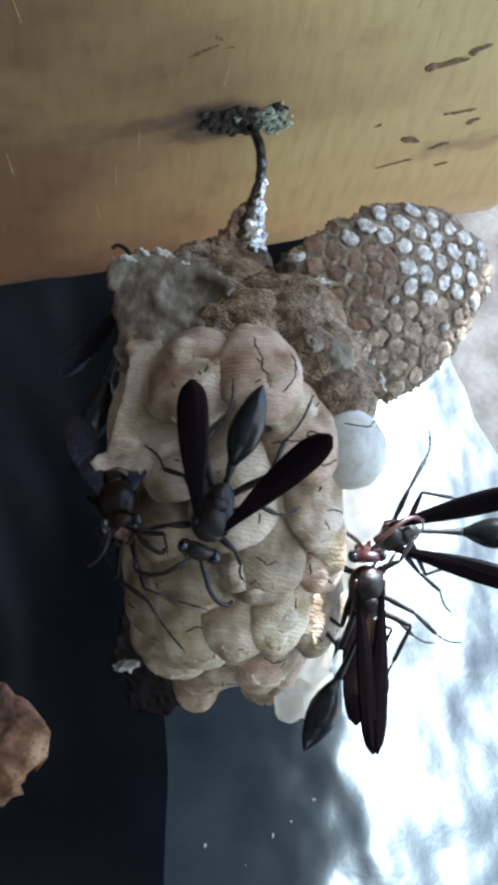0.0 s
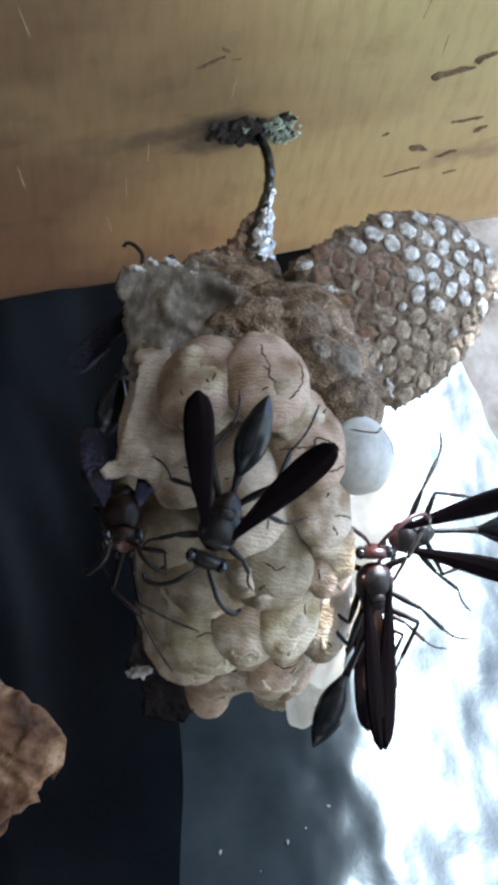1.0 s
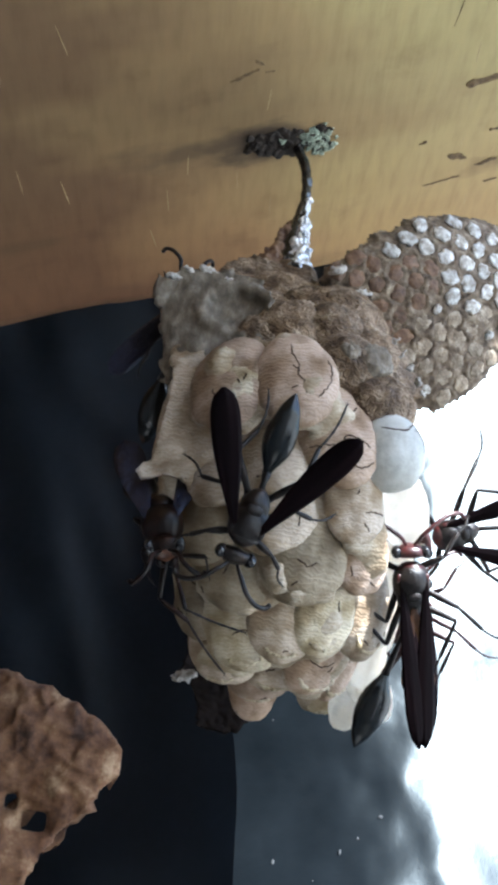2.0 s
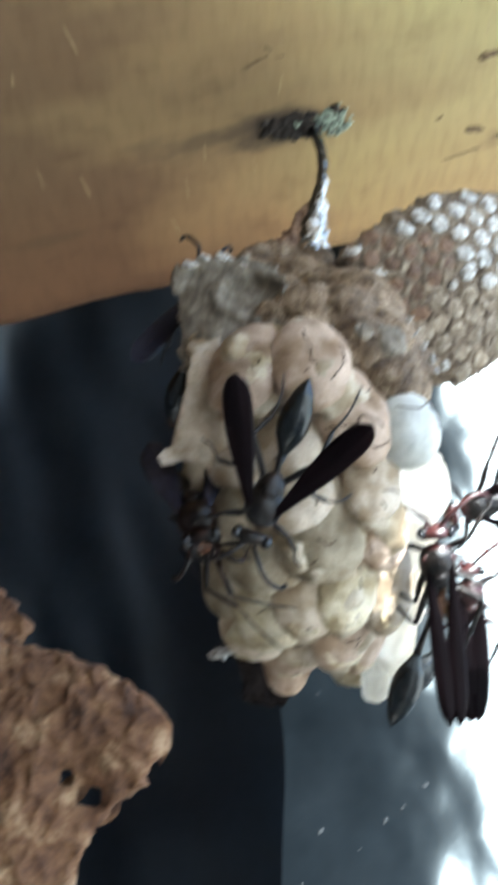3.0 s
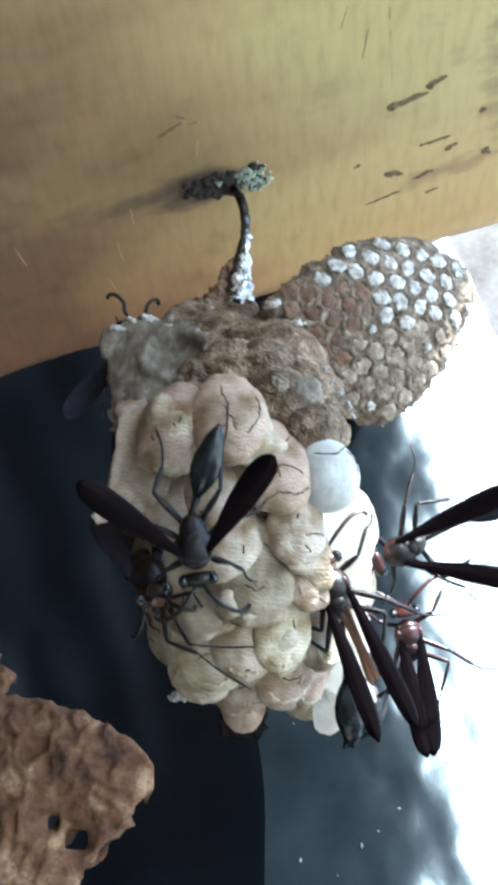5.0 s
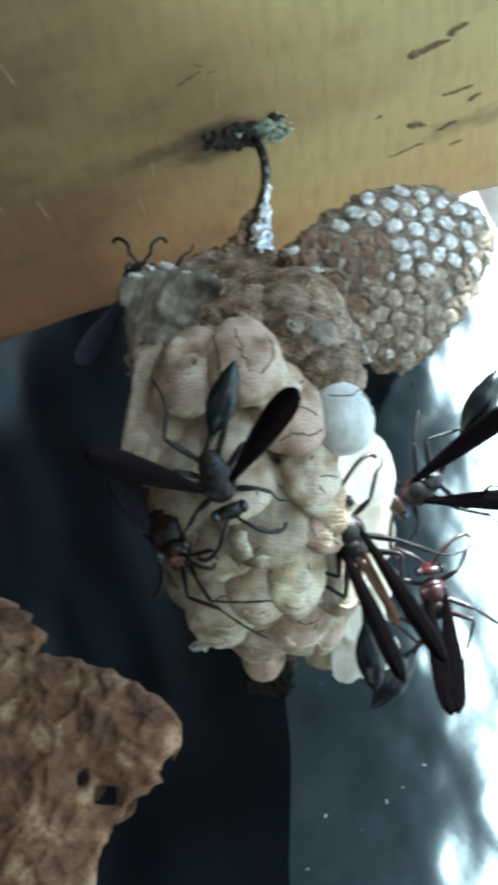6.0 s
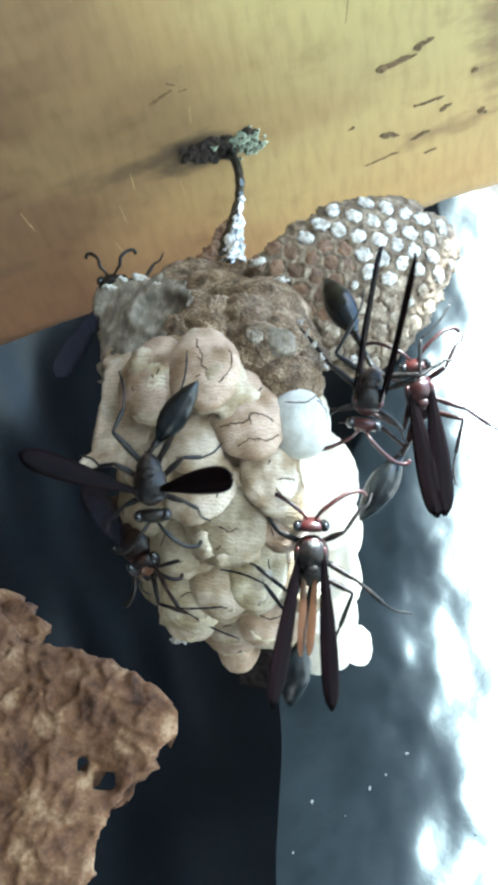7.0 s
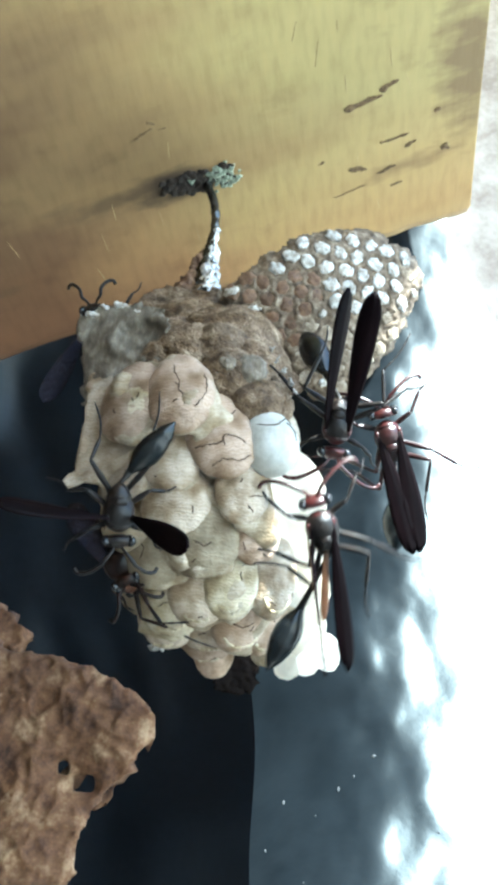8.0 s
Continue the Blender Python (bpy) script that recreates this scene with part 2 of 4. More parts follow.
        links.new(dist.outputs["Value"], wob.inputs[2])
        mask = ramp_of(nodes, [(0.50, (most, most, most)), (0.82, (0, 0, 0))])
        half = nodes.new("ShaderNodeMath")
        half.operation = "MULTIPLY"
        half.inputs[1].default_value = 0.45
        links.new(wob.outputs[0], half.inputs[0])
        links.new(half.outputs[0], mask.inputs[0])
        dark = nodes.new("ShaderNodeRGB")
        dark.outputs[0].default_value = (*tint, 1)
        col = mixed("MIX", mask.outputs[0], col, dark.outputs[0])
    links.new(col, bsdf.inputs["Base Color"])
    bsdf.inputs["Roughness"].default_value = 0.55
    b = nodes.new("ShaderNodeBump")
    b.inputs["Strength"].default_value, b.inputs["Distance"].default_value = 0.22, 0.0002
    add = nodes.new("ShaderNodeMath")
    links.new(grain(1.1, (1, 0.09, 1), 4), add.inputs[0])
    links.new(grain(2.5, (0.15, 1.2, 1), 4), add.inputs[1])
    links.new(add.outputs[0], b.inputs["Height"])
    links.new(b.outputs[0], bsdf.inputs["Normal"])
    return m


PALE = surface("pale_scratch", [(0.3, (0.40, 0.29, 0.14)), (0.7, (0.50, 0.39, 0.21))], 2, 0.4, 0.7, 0.4, 0.1)
ROOF = surface("roof_boards", [(0.3, (0.16, 0.10, 0.06)), (0.7, (0.28, 0.19, 0.12))], 40, 5, 0.85, 0.5, 1, (1, 0.1, 1))
GOUGE = surface("gouge", [(0.3, (0.09, 0.056, 0.026)), (0.7, (0.25, 0.165, 0.078))], 1.0, 0.3, 0.8, 0.6, 0.2)
# pale, so that the unseen walls throw light back onto the nest
BOARDS = surface("unseen_boards", [(0.3, (0.37, 0.36, 0.345)), (0.7, (0.52, 0.51, 0.49))], 120, 6, 0.9, 0.5, 1, (1, 1, 0.1))
COMB = surface("comb_paper", [(0.25, (0.05, 0.034, 0.022)), (0.48, (0.135, 0.098, 0.066)), (0.62, (0.22, 0.17, 0.12)), (0.8, (0.40, 0.34, 0.26))], 1.3, 0.3, 0.85, 1.0, 0.4, spread=0.25)
DULL = surface("dull_cap_paper", [(0.25, (0.13, 0.095, 0.065)), (0.5, (0.29, 0.23, 0.165)), (0.75, (0.50, 0.43, 0.34))], 1.3, 0.3, 0.85, 1.0, 0.3, spread=0.25)
PLUG = surface("plug_paper", [(0.3, (0.09, 0.045, 0.025)), (0.7, (0.24, 0.14, 0.08))], 1.6, 0.4, 0.6, 0.7, 0.25, spread=0.3)
# near black, as the shade it hangs in is put into the paper's colour
SCRAP = surface("scrap_paper", [(0.3, (0.006, 0.0045, 0.004)), (0.7, (0.015, 0.011, 0.009))], 3, 0.5, 0.95, 0.5, 0.2, Specular_IOR_Level=0.05)
WOOD = wood()
BLACK = surface("black_plastic", [(0.3, (0.005, 0.007, 0.010)), (0.7, (0.011, 0.015, 0.020))], 30, 2.5, 0.38, 0.35, 0.5, spread=0.0)
BLACK.node_tree.nodes["Principled BSDF"].inputs["Specular IOR Level"].default_value = 0.25
DUST = surface("dust", [(0.3, (0.02, 0.022, 0.025)), (0.7, (0.055, 0.06, 0.065))], 1, 0.3, 0.8, 0.5, 0.1)
FILM = surface("dusty_plastic", [(0.3, (0.004, 0.006, 0.008)), (0.7, (0.009, 0.012, 0.015))], 30, 2.5, 0.36, 0.35, 0.5, spread=0.0)
FILM.node_tree.nodes["Principled BSDF"].inputs["Specular IOR Level"].default_value = 0.34
FILM.node_tree.nodes["Principled BSDF"].inputs["Specular Tint"].default_value = (0.82, 0.95, 1.0, 1)
GROUND = surface("earth", [(0.3, (0.34, 0.34, 0.31)), (0.7, (0.50, 0.50, 0.46))], 400, 30, 0.95, 0.5, 5)
PLASTER = surface("plaster", [(0.3, (0.26, 0.205, 0.165)), (0.7, (0.50, 0.43, 0.36))], 60, 8, 0.95, 0.5, 4)


# ---- shape helpers, in mm ----
from mathutils.bvhtree import BVHTree

def part(name, bm, material, parent, label="", smooth=True, at=None, kind=""):
    """Links a bmesh as one mesh object under a thing or under a part."""
    bm.transform(Matrix.Scale(0.001, 4))
    for f in bm.faces:
        f.smooth = smooth
    me = bpy.data.meshes.new(name)
    bm.to_mesh(me)
    bm.free()
    me.materials.append(material)
    ob = new(name, me)
    ob.parent = parent
    if at is not None:
        ob.matrix_basis = at
    return tagged(ob, label, kind=kind)


def mm(m):
    """A pose in mm as one in metres."""
    m = m.copy()
    m.translation *= 0.001
    return m


def thing(name, label, category, m=Matrix(), group="", kind=""):
    ob = new(name)
    ob.empty_display_size = 0.005
    ob.matrix_basis = m
    return tagged(ob, label, category, group, kind)


def blob(bm, centre, radii, turn=Matrix(), level=3):
    bmesh.ops.create_icosphere(bm, subdivisions=level, radius=1, matrix=Matrix.Translation(centre) @ turn @ Matrix.Diagonal((*radii, 1)))


def rough_up(bm, size, amount, seed=0.0):
    """Pushes the points along their normals by noise."""
    bm.normal_update()
    for v in bm.verts:
        p = v.co / size + Vector((seed, seed * 0.7, -seed))
        v.co += v.normal * amount * (noise.noise(p) + 0.45 * noise.noise(p * 2.7))


def tube(bm, points, radii, sides=8, closed=True):
    points = [Vector(p) for p in points]
    rings, side = [], None
    for i, p in enumerate(points):
        ahead = (points[min(i + 1, len(points) - 1)] - points[max(i - 1, 0)]).normalized()
        if side is None:
            side = ahead.orthogonal().normalized()
        side = (side - ahead * side.dot(ahead)).normalized()
        up = ahead.cross(side)
        r = radii[i] if isinstance(radii, (list, tuple)) else radii
        rings.append([bm.verts.new(p + r * (math.cos(a) * side + math.sin(a) * up)) for a in (2 * math.pi * k / sides for k in range(sides))])
    for a, b in zip(rings, rings[1:]):
        for k in range(sides):
            bm.faces.new((a[k], a[(k + 1) % sides], b[(k + 1) % sides], b[k]))
    if closed:
        bm.faces.new(rings[0][::-1])
        bm.faces.new(rings[-1])


def curve_points(points, steps=6):
    """A smooth line through the points."""
    p = [Vector(q) for q in points]
    p = [p[0] * 2 - p[1]] + p + [p[-1] * 2 - p[-2]]
    out = []
    for a, b, c, d in zip(p, p[1:], p[2:], p[3:]):
        for k in range(steps):
            t = k / steps
            out.append(0.5 * (2 * b + (c - a) * t + (2 * a - 5 * b + 4 * c - d) * t * t + (3 * b - a - 3 * c + d) * t ** 3))
    return out + [p[-2]]


def lathe(bm, profile, wide=1.0, high=1.0, sides=16, bend=0.0):
    """A spindle along x from rows of (x, radius); bend lifts its middle."""
    rings = []
    for x, r in profile:
        lift = bend * math.sin(math.pi * (x - profile[0][0]) / (profile[-1][0] - profile[0][0]))
        rings.append([bm.verts.new((x, wide * r * math.cos(a), lift + high * r * math.sin(a))) for a in (2 * math.pi * k / sides for k in range(sides))])
    for a, b in zip(rings, rings[1:]):
        for k in range(sides):
            bm.faces.new((a[k], a[(k + 1) % sides], b[(k + 1) % sides], b[k]))
    bm.faces.new(rings[0][::-1])
    bm.faces.new(rings[-1])
    bmesh.ops.recalc_face_normals(bm, faces=bm.faces)


# The nest's own axes: x to the right, y up along its face, z out of its face.
FACE = Matrix(((1, 0, 0, 0), (0, -0.44721, -0.89443, 0), (0, 0.89443, -0.44721, 0), (0, 0, 0, 1)))


def on_face(x, y, z, heading=0, pitch=0, roll=0):
    """World pose, in metres, of a thing at x, y, z mm by the nest's axes: its x axis points along heading, its z axis out of the face."""
    return FACE @ Matrix.Translation((x * 0.001, y * 0.001, z * 0.001)) @ pose(0, 0, 0, 0, 0, heading) @ pose(0, 0, 0, 0, pitch, 0) @ pose(0, 0, 0, roll, 0, 0)


# ---- setting ----
def make_setting():
    bm = bmesh.new()
    bmesh.ops.create_grid(bm, x_segments=40, y_segments=40, size=60000)
    ground = part("ground", bm, GROUND, None, "dry bare earth below the eaves", at=mm(Matrix.Translation((0, 0, -2200))), kind="structure")
    bm = bmesh.new()
    bmesh.ops.create_cube(bm, size=1, matrix=Matrix.Translation((1100, 1400, 200)) @ Matrix.Diagonal((2400, 120, 4800, 1)))
    part("wall_outside", bm, PLASTER, None, "rough brown-grey plastered wall in daylight", smooth=False, kind="structure")
    # unseen shed added to shape the light: back, side, roof and eaves, open towards the sun
    for name, centre, size in (("wall_behind", (-700, -1100, -900), (2200, 80, 2600)), ("wall_side", (-1250, -300, -900), (80, 2400, 2600)), ("ceiling", (-740, -100, 150), (1600, 2400, 60)), ("ceiling_eave", (80.5, -692.5, 150), (41, 1215, 60)), ("ceiling_edge", (71, -12.5, 150), (22, 145, 60)), ("ceiling_outside", (1100, 1000, 1560), (2400, 760, 80)), ("wall_back", (-730, 260, -900), (1540, 80, 2600)), ("wall_low", (950, -300, -1400), (100, 3200, 1600))):
        bm = bmesh.new()
        bmesh.ops.create_cube(bm, size=1, matrix=Matrix.Translation(centre) @ Matrix.Diagonal((*size, 1)))
        part(name, bm, ROOF if name.startswith("ceiling") else BOARDS, None, "unseen plain boards added to shade and bounce light", smooth=False, kind="structure")


def make_rafter():
    along = Vector((104.4, -4.6, 35.3)).normalized()
    down = Vector((0.31658, -0.06275, -0.94649))
    across = along.cross(down).normalized() * -1
    down = along.cross(across).normalized()
    if down.z > 0:
        down = -down
    frame_m = Matrix((along, across, down)).transposed().to_4x4()
    rafter = thing("rafter", "planed yellow-brown wooden rafter with scratches and dark stains", "rafter", mm(Matrix.Translation((-1.2, 0.5, -0.9)) @ frame_m))
    bm = bmesh.new()
    nx, ny = 150, 46
    x0, x1, y0, y1 = -330.0, 49.0, -125.0, 31.5
    sgn = 1 if across.y > 0 else -1
    # underside and far side as one bent sheet of points, with an uneven arris
    def at(i, j):
        x = x0 + (x1 - x0) * (1 - (1 - i / nx) ** 1.6)
        wob = 0.9 * noise.noise(Vector((x / 14, 3, 0))) + 0.4 * noise.noise(Vector((x / 4, 7, 0)))
        end = 0.8 * noise.noise(Vector((0, j / 5, 11)))
        if i == nx:
            x += end
        y = y0 + (y1 + wob - y0) * j / ny
        z = 0.25 * noise.noise(Vector((x / 30, y / 12, 0)))
        if j == ny:
            z -= 1.2
        if i == nx:
            z -= 0.8
        return Vector((x, sgn * y, z))
    grid = [[bm.verts.new(at(i, j)) for j in range(ny + 1)] for i in range(nx + 1)]
    for i in range(nx):
        for j in range(ny):
            bm.faces.new((grid[i][j], grid[i + 1][j], grid[i + 1][j + 1], grid[i][j + 1]))
    rim = [grid[i][0] for i in range(nx)] + [grid[nx][j] for j in range(ny)] + [grid[i][ny] for i in range(nx, 0, -1)] + [grid[0][j] for j in range(ny, 0, -1)]
    top = [bm.verts.new((v.co.x, v.co.y, -60)) for v in rim]
    for k in range(len(rim)):
        n = (k + 1) % len(rim)
        bm.faces.new((rim[n], rim[k], top[k], top[n]))
    bm.faces.new(top)
    bmesh.ops.recalc_face_normals(bm, faces=bm.faces)
    part("beam", bm, WOOD, rafter, smooth=True)
    back = rafter.matrix_basis.inverted()

    def gouge(x, y, z, long, wide, turn, material=GOUGE, label="dark gouge in the wood"):
        q = back @ (Vector((x, y, z)) * 0.001) * 1000
        bm = bmesh.new()
        blob(bm, (0, 0, 0), (long / 2, wide / 2, min(0.12, 0.14 * min(long, wide))), level=4)
        for v in bm.verts:
            v.co.y += 0.12 * long * math.sin(v.co.x / long * 3)
        rough_up(bm, min(wide, long) * 1.4, min(wide, long) * 0.7, x + y)
        for v in bm.verts:
            v.co.z *= 0.3
        part("gouge", bm, material, rafter, label, at=mm(Matrix.Translation((q.x, q.y, 0.06 + 0.25 * noise.noise(Vector((q.x / 30, sgn * q.y / 12, 0))))) @ pose(0, 0, 0, 0, 0, turn)))

    gouge(-8.6, -17.0, -2.2, 1.6, 0.5, 55 * sgn)
    gouge(-10.4, -15.0, -2.8, 4.2, 0.6, -6 * sgn)
    gouge(-7.0, -15.2, -1.8, 1.2, 0.4, 20 * sgn)
    gouge(25.0, -8.6, 8.4, 6.4, 1.5, 8 * sgn)
    gouge(28.8, -11.0, 10.0, 3.4, 1.4, 4 * sgn)
    gouge(30.7, 2.0, 9.7, 5.0, 0.7, 12 * sgn)
    gouge(33.6, 4.4, 10.4, 2.4, 1.0, 0)
    gouge(24.6, 7.3, 7.3, 3.4, 1.2, 40 * sgn)
    gouge(29.4, 9.4, 8.6, 3.6, 0.7, 4 * sgn)
    gouge(23.2, 12.4, 6.4, 6.4, 0.4, 8 * sgn)
    gouge(31.6, 14.0, 9.2, 2.2, 0.8, 10 * sgn)
    gouge(37.4, -2.0, 12.2, 1.2, 1.0, 30 * sgn)
    gouge(18.0, 3.0, 5.2, 1.4, 0.5, 0)
    gouge(40.0, 8.0, 12.2, 2.0, 1.2, 60 * sgn)
    gouge(17.0, -21.5, 6.7, 0.1, 6.0, 8 * sgn, label="long fine scratch")
    gouge(13.6, -27.0, 6.0, 0.08, 4.0, 14 * sgn, label="fine scratch")
    gouge(20.0, -26.0, 8.2, 0.08, 2.4, 0, label="fine scratch")
    for k in range(20):
        gouge(random.uniform(-45, 40), random.uniform(-60, 24), 0, random.uniform(0.05, 0.10), random.uniform(1.5, 5.5), random.uniform(-14, 14), PALE, "pale fine scratch")
    return rafter


def make_sheets():
    bm = bmesh.new()
    nx, nz = 150, 240
    def front(i, j):
        z = -230 + 320 * j / nz
        edge = 3 - 0.055 * (z + 64) + 2.0 * noise.noise(Vector((z / 30, 0, 5)))
        u = i / nx
        x = edge + (62 - 0.3 * max(0.0, z - 50) + min(60.0, 0.36 * max(0.0, 48 - z)) + 1.5 * noise.noise(Vector((z / 9, 2, 3))) - edge) * u
        h = z + 20
        ridge = 29.6 + 0.07 * (z + 75) + 4 * noise.noise(Vector((0, z / 24, 6)))
        y = 92 + 0.29 * h - 0.00085 * h * h + -0.265 * (x - ridge) + 0.46 * math.sqrt((x - ridge) ** 2 + 110)
        fold = 1.2 * noise.noise(Vector((x / 16 + z / 60, z / 26, 1))) + 0.7 * noise.noise(Vector((x / 7 - z / 18, z / 9 + x / 14, 4))) + 0.17 * noise.noise(Vector((x / 3, z / 3.4, 9))) + 0.6 * noise.noise(Vector((x / 11, z / 13, 2)))
        return Vector((x, y + fold * (0.34 + 0.55 * math.exp(-((x - 31) / 11) ** 2)), z))
    g = [[bm.verts.new(front(i, j)) for j in range(nz + 1)] for i in range(nx + 1)]
    for i in range(nx):
        for j in range(nz):
            bm.faces.new((g[i][j], g[i][j + 1], g[i + 1][j + 1], g[i + 1][j]))
    sheet_tree = BVHTree.FromBMesh(bm)
    a = part("wall_sheet_front", bm, FILM, None, "wrinkled dusty black plastic sheet, glossy in the light", kind="structure")
    # pale dust and crumbs stuck to the sheet
    places = [(28.7, -81.6, 0.4), (10.9, -90.0, 0.3), (21.7, -88.1, 0.4)] + [(random.uniform(5, 60), random.uniform(-150, -62), random.uniform(0.12, 0.26)) for _ in range(16)]
    for x, z, r in places:
        hit = sheet_tree.ray_cast(Vector((x, -200, z)), Vector((0, 1, 0)))[0]
        if hit:
            bm = bmesh.new()
            blob(bm, (0, 0, 0), (r * random.uniform(0.7, 1.3), r * 0.5, r * random.uniform(0.7, 1.8)), level=2)
            rough_up(bm, r, r * 0.4, x)
            part("dust_speck", bm, DUST, a, "pale dust speck", at=mm(Matrix.Translation(hit - Vector((0, r * 0.2, 0)))))
    bm = bmesh.new()
    def back(i, j):
        x, z = -420 + 478 * i / nx, -380 + 530 * j / nz
        y = 172 + 4 * noise.noise(Vector((x / 45, z / 120, 1))) + 2.2 * noise.noise(Vector((x / 13 + z / 34, z / 40, 2)))
        # a broad fold that catches the daylight beside the rafter
        crest = -100 + 0.34 * (z - 44)
        y -= 17 * math.exp(-((x - crest) / 17) ** 2) / (1 + math.exp(-(z + 4) / 8))
        return Vector((x, y, z))
    g = [[bm.verts.new(back(i, j)) for j in range(nz + 1)] for i in range(nx + 1)]
    for i in range(nx):
        for j in range(nz):
            bm.faces.new((g[i][j], g[i][j + 1], g[i + 1][j + 1], g[i + 1][j]))
    part("wall_sheet_back", bm, BLACK, None, "dark black plastic sheet in loose folds", kind="structure")


# ---- the old comb fragment ----
def make_fragment():
    rim = [Vector(p) for p in ((-19.4, -68.4), (-18.8, -72.6), (-20.2, -76.4), (-23.4, -80.4), (-29.0, -86.4), (-32.4, -92), (-35.0, -98), (-34.6, -104), (-40, -114), (-48, -128), (-85, -140), (-100, -90), (-84, -45), (-62, -44), (-54, -54.6), (-46, -55.0), (-36, -57.4), (-31, -60.4), (-24, -63.6))]
    holes = ((Vector((-36.5, -83.8)), 1.3), (Vector((-39.8, -81)), 1.0), (Vector((-34.4, -84.8)), 1.0))
    def inside(p):
        best, odd = 1e9, False
        for a, b in zip(rim, rim[1:] + rim[:1]):
            e = b - a
            t = max(0, min(1, (p - a).dot(e) / e.dot(e)))
            best = min(best, (p - a - e * t).length)
            if (a.y > p.y) != (b.y > p.y) and p.x < a.x + (p.y - a.y) / (b.y - a.y) * e.x:
                odd = not odd
        d = best if odd else -best
        for c, r in holes:
            d = min(d, (p - c).length - r - 0.5 * noise.noise(Vector((p.x, p.y, 3))))
        return d + 1.3 * noise.noise(Vector((p.x / 4, p.y / 4, 0))) + 0.7 * noise.noise(Vector((p.x / 2.2, p.y / 2.2, 2)))
    bm = bmesh.new()
    step, verts = 0.6, {}
    def vert(i, j):
        if (i, j) not in verts:
            x, z = -104 + i * step, -144 + j * step
            d = max(0.0, inside(Vector((x, z))))
            cell = noise.voronoi(Vector((x / 4.6 + 0.5 * noise.noise(Vector((x / 5, z / 5, 1))), z / 5.0 + 0.4 * noise.noise(Vector((x / 5, z / 5, 7))), 0)))[0]
            lift = 3.2 * (1 - math.exp(-d / 2.5)) + (1.0 + 1.2 * noise.noise(Vector((x / 7, z / 7, 9)))) * math.exp(-(cell[1] - cell[0]) / 0.13) + 0.35 * noise.noise(Vector((x / 2.4, z / 2.6, 8))) + 1.8 * noise.noise(Vector((x / 14, z / 14, 5))) + 0.25 * noise.noise(Vector((x / 2, z / 2, 5)))
            verts[i, j] = bm.verts.new((x, 100 - lift, z))
        return verts[i, j]
    for i in range(150):
        for j in range(170):
            if inside(Vector((-104 + (i + 0.5) * step, -144 + (j + 0.5) * step))) > 0:
                bm.faces.new((vert(i, j), vert(i + 1, j), vert(i + 1, j + 1), vert(i, j + 1)))
    for _ in range(4):
        bmesh.ops.delete(bm, geom=[f for f in bm.faces if sum(e.is_boundary for e in f.edges) > 1], context="FACES")
    bmesh.ops.delete(bm, geom=[v for v in bm.verts if not v.link_faces], context="VERTS")
    for _ in range(3):
        bmesh.ops.smooth_vert(bm, verts=[v for v in bm.verts if v.is_boundary], factor=0.5, use_axis_x=True, use_axis_y=False, use_axis_z=True)
    piece = thing("old_comb_fragment", "broken piece of old brown paper comb with two dark holes", "comb fragment", mm(Matrix.Translation((2.6, 0, 0))))
    ob = part("carton", bm, OLD, piece)
    solid = ob.modifiers.new("thick", "SOLIDIFY")
    solid.thickness, solid.offset = 0.004, -1


    # an older layer behind its upper edge
    flap_points = [(-52, 103, -52), (-56, 102, -46), (-62, 103, -42), (-70, 102, -38), (-82, 103, -34), (-96, 103, -36), (-100, 102, -60), (-80, 101, -60), (-62, 101, -58)]
    bm = bmesh.new()
    bm.faces.new([bm.verts.new(q) for q in flap_points])
    bmesh.ops.triangulate(bm, faces=bm.faces)
    for _ in range(5):
        bmesh.ops.subdivide_edges(bm, edges=[e for e in bm.edges if e.calc_length() > 1.2], cuts=1, use_grid_fill=True)
        bmesh.ops.triangulate(bm, faces=bm.faces)
    for v in bm.verts:
        q = v.co.copy()
        v.co.y += 1.6 * noise.noise(q / 5) + 0.7 * noise.noise(q / 1.6)
        v.co.x += 1.2 * noise.noise(q / 3 + Vector((5, 0, 0)))
        v.co.z += 1.2 * noise.noise(q / 3 + Vector((0, 5, 0)))
    ob = part("back_layer", bm, OLD, piece, "darker brown layer of carton")
    solid = ob.modifiers.new("thick", "SOLIDIFY")
    solid.thickness, solid.offset = 0.006, -1


# ---- the nest ----
def flap(name, outline, material, parent, label, thick=0.35, wave=0.8, fray=0.7, cuts=4, seed=1.0, hollow=None):
    """A torn sheet of nest paper over an outline of points, with frayed edges and a wavy face."""
    bm = bmesh.new()
    bm.faces.new([bm.verts.new(p) for p in outline])
    bmesh.ops.triangulate(bm, faces=bm.faces)
    for _ in range(cuts):
        bmesh.ops.subdivide_edges(bm, edges=[e for e in bm.edges if e.calc_length() > 0.5], cuts=1, use_grid_fill=True)
        bmesh.ops.triangulate(bm, faces=bm.faces)
    bm.normal_update()
    for v in bm.verts:
        p = v.co.copy()
        v.co.z += wave * (noise.noise(p / 3 + Vector((seed, 0, 0))) + 0.5 * noise.noise(p / 1.1 + Vector((0, seed, 0))))
        if hollow:
            (hx, hy), (rx, ry), deep = hollow
            d = math.hypot((p.x - hx) / rx, (p.y - hy) / ry) + 0.2 * noise.noise(p / 1.5)
            v.co.z -= deep * max(0.0, 1 - d ** 4) - 0.8 * math.exp(-((d - 1.15) / 0.2) ** 2)
        if v.is_boundary:
            v.co.x += fray * (1.3 * noise.noise(p / 1.5 + Vector((seed, 5, 0))) + 0.3 * noise.noise(p * 2.0))
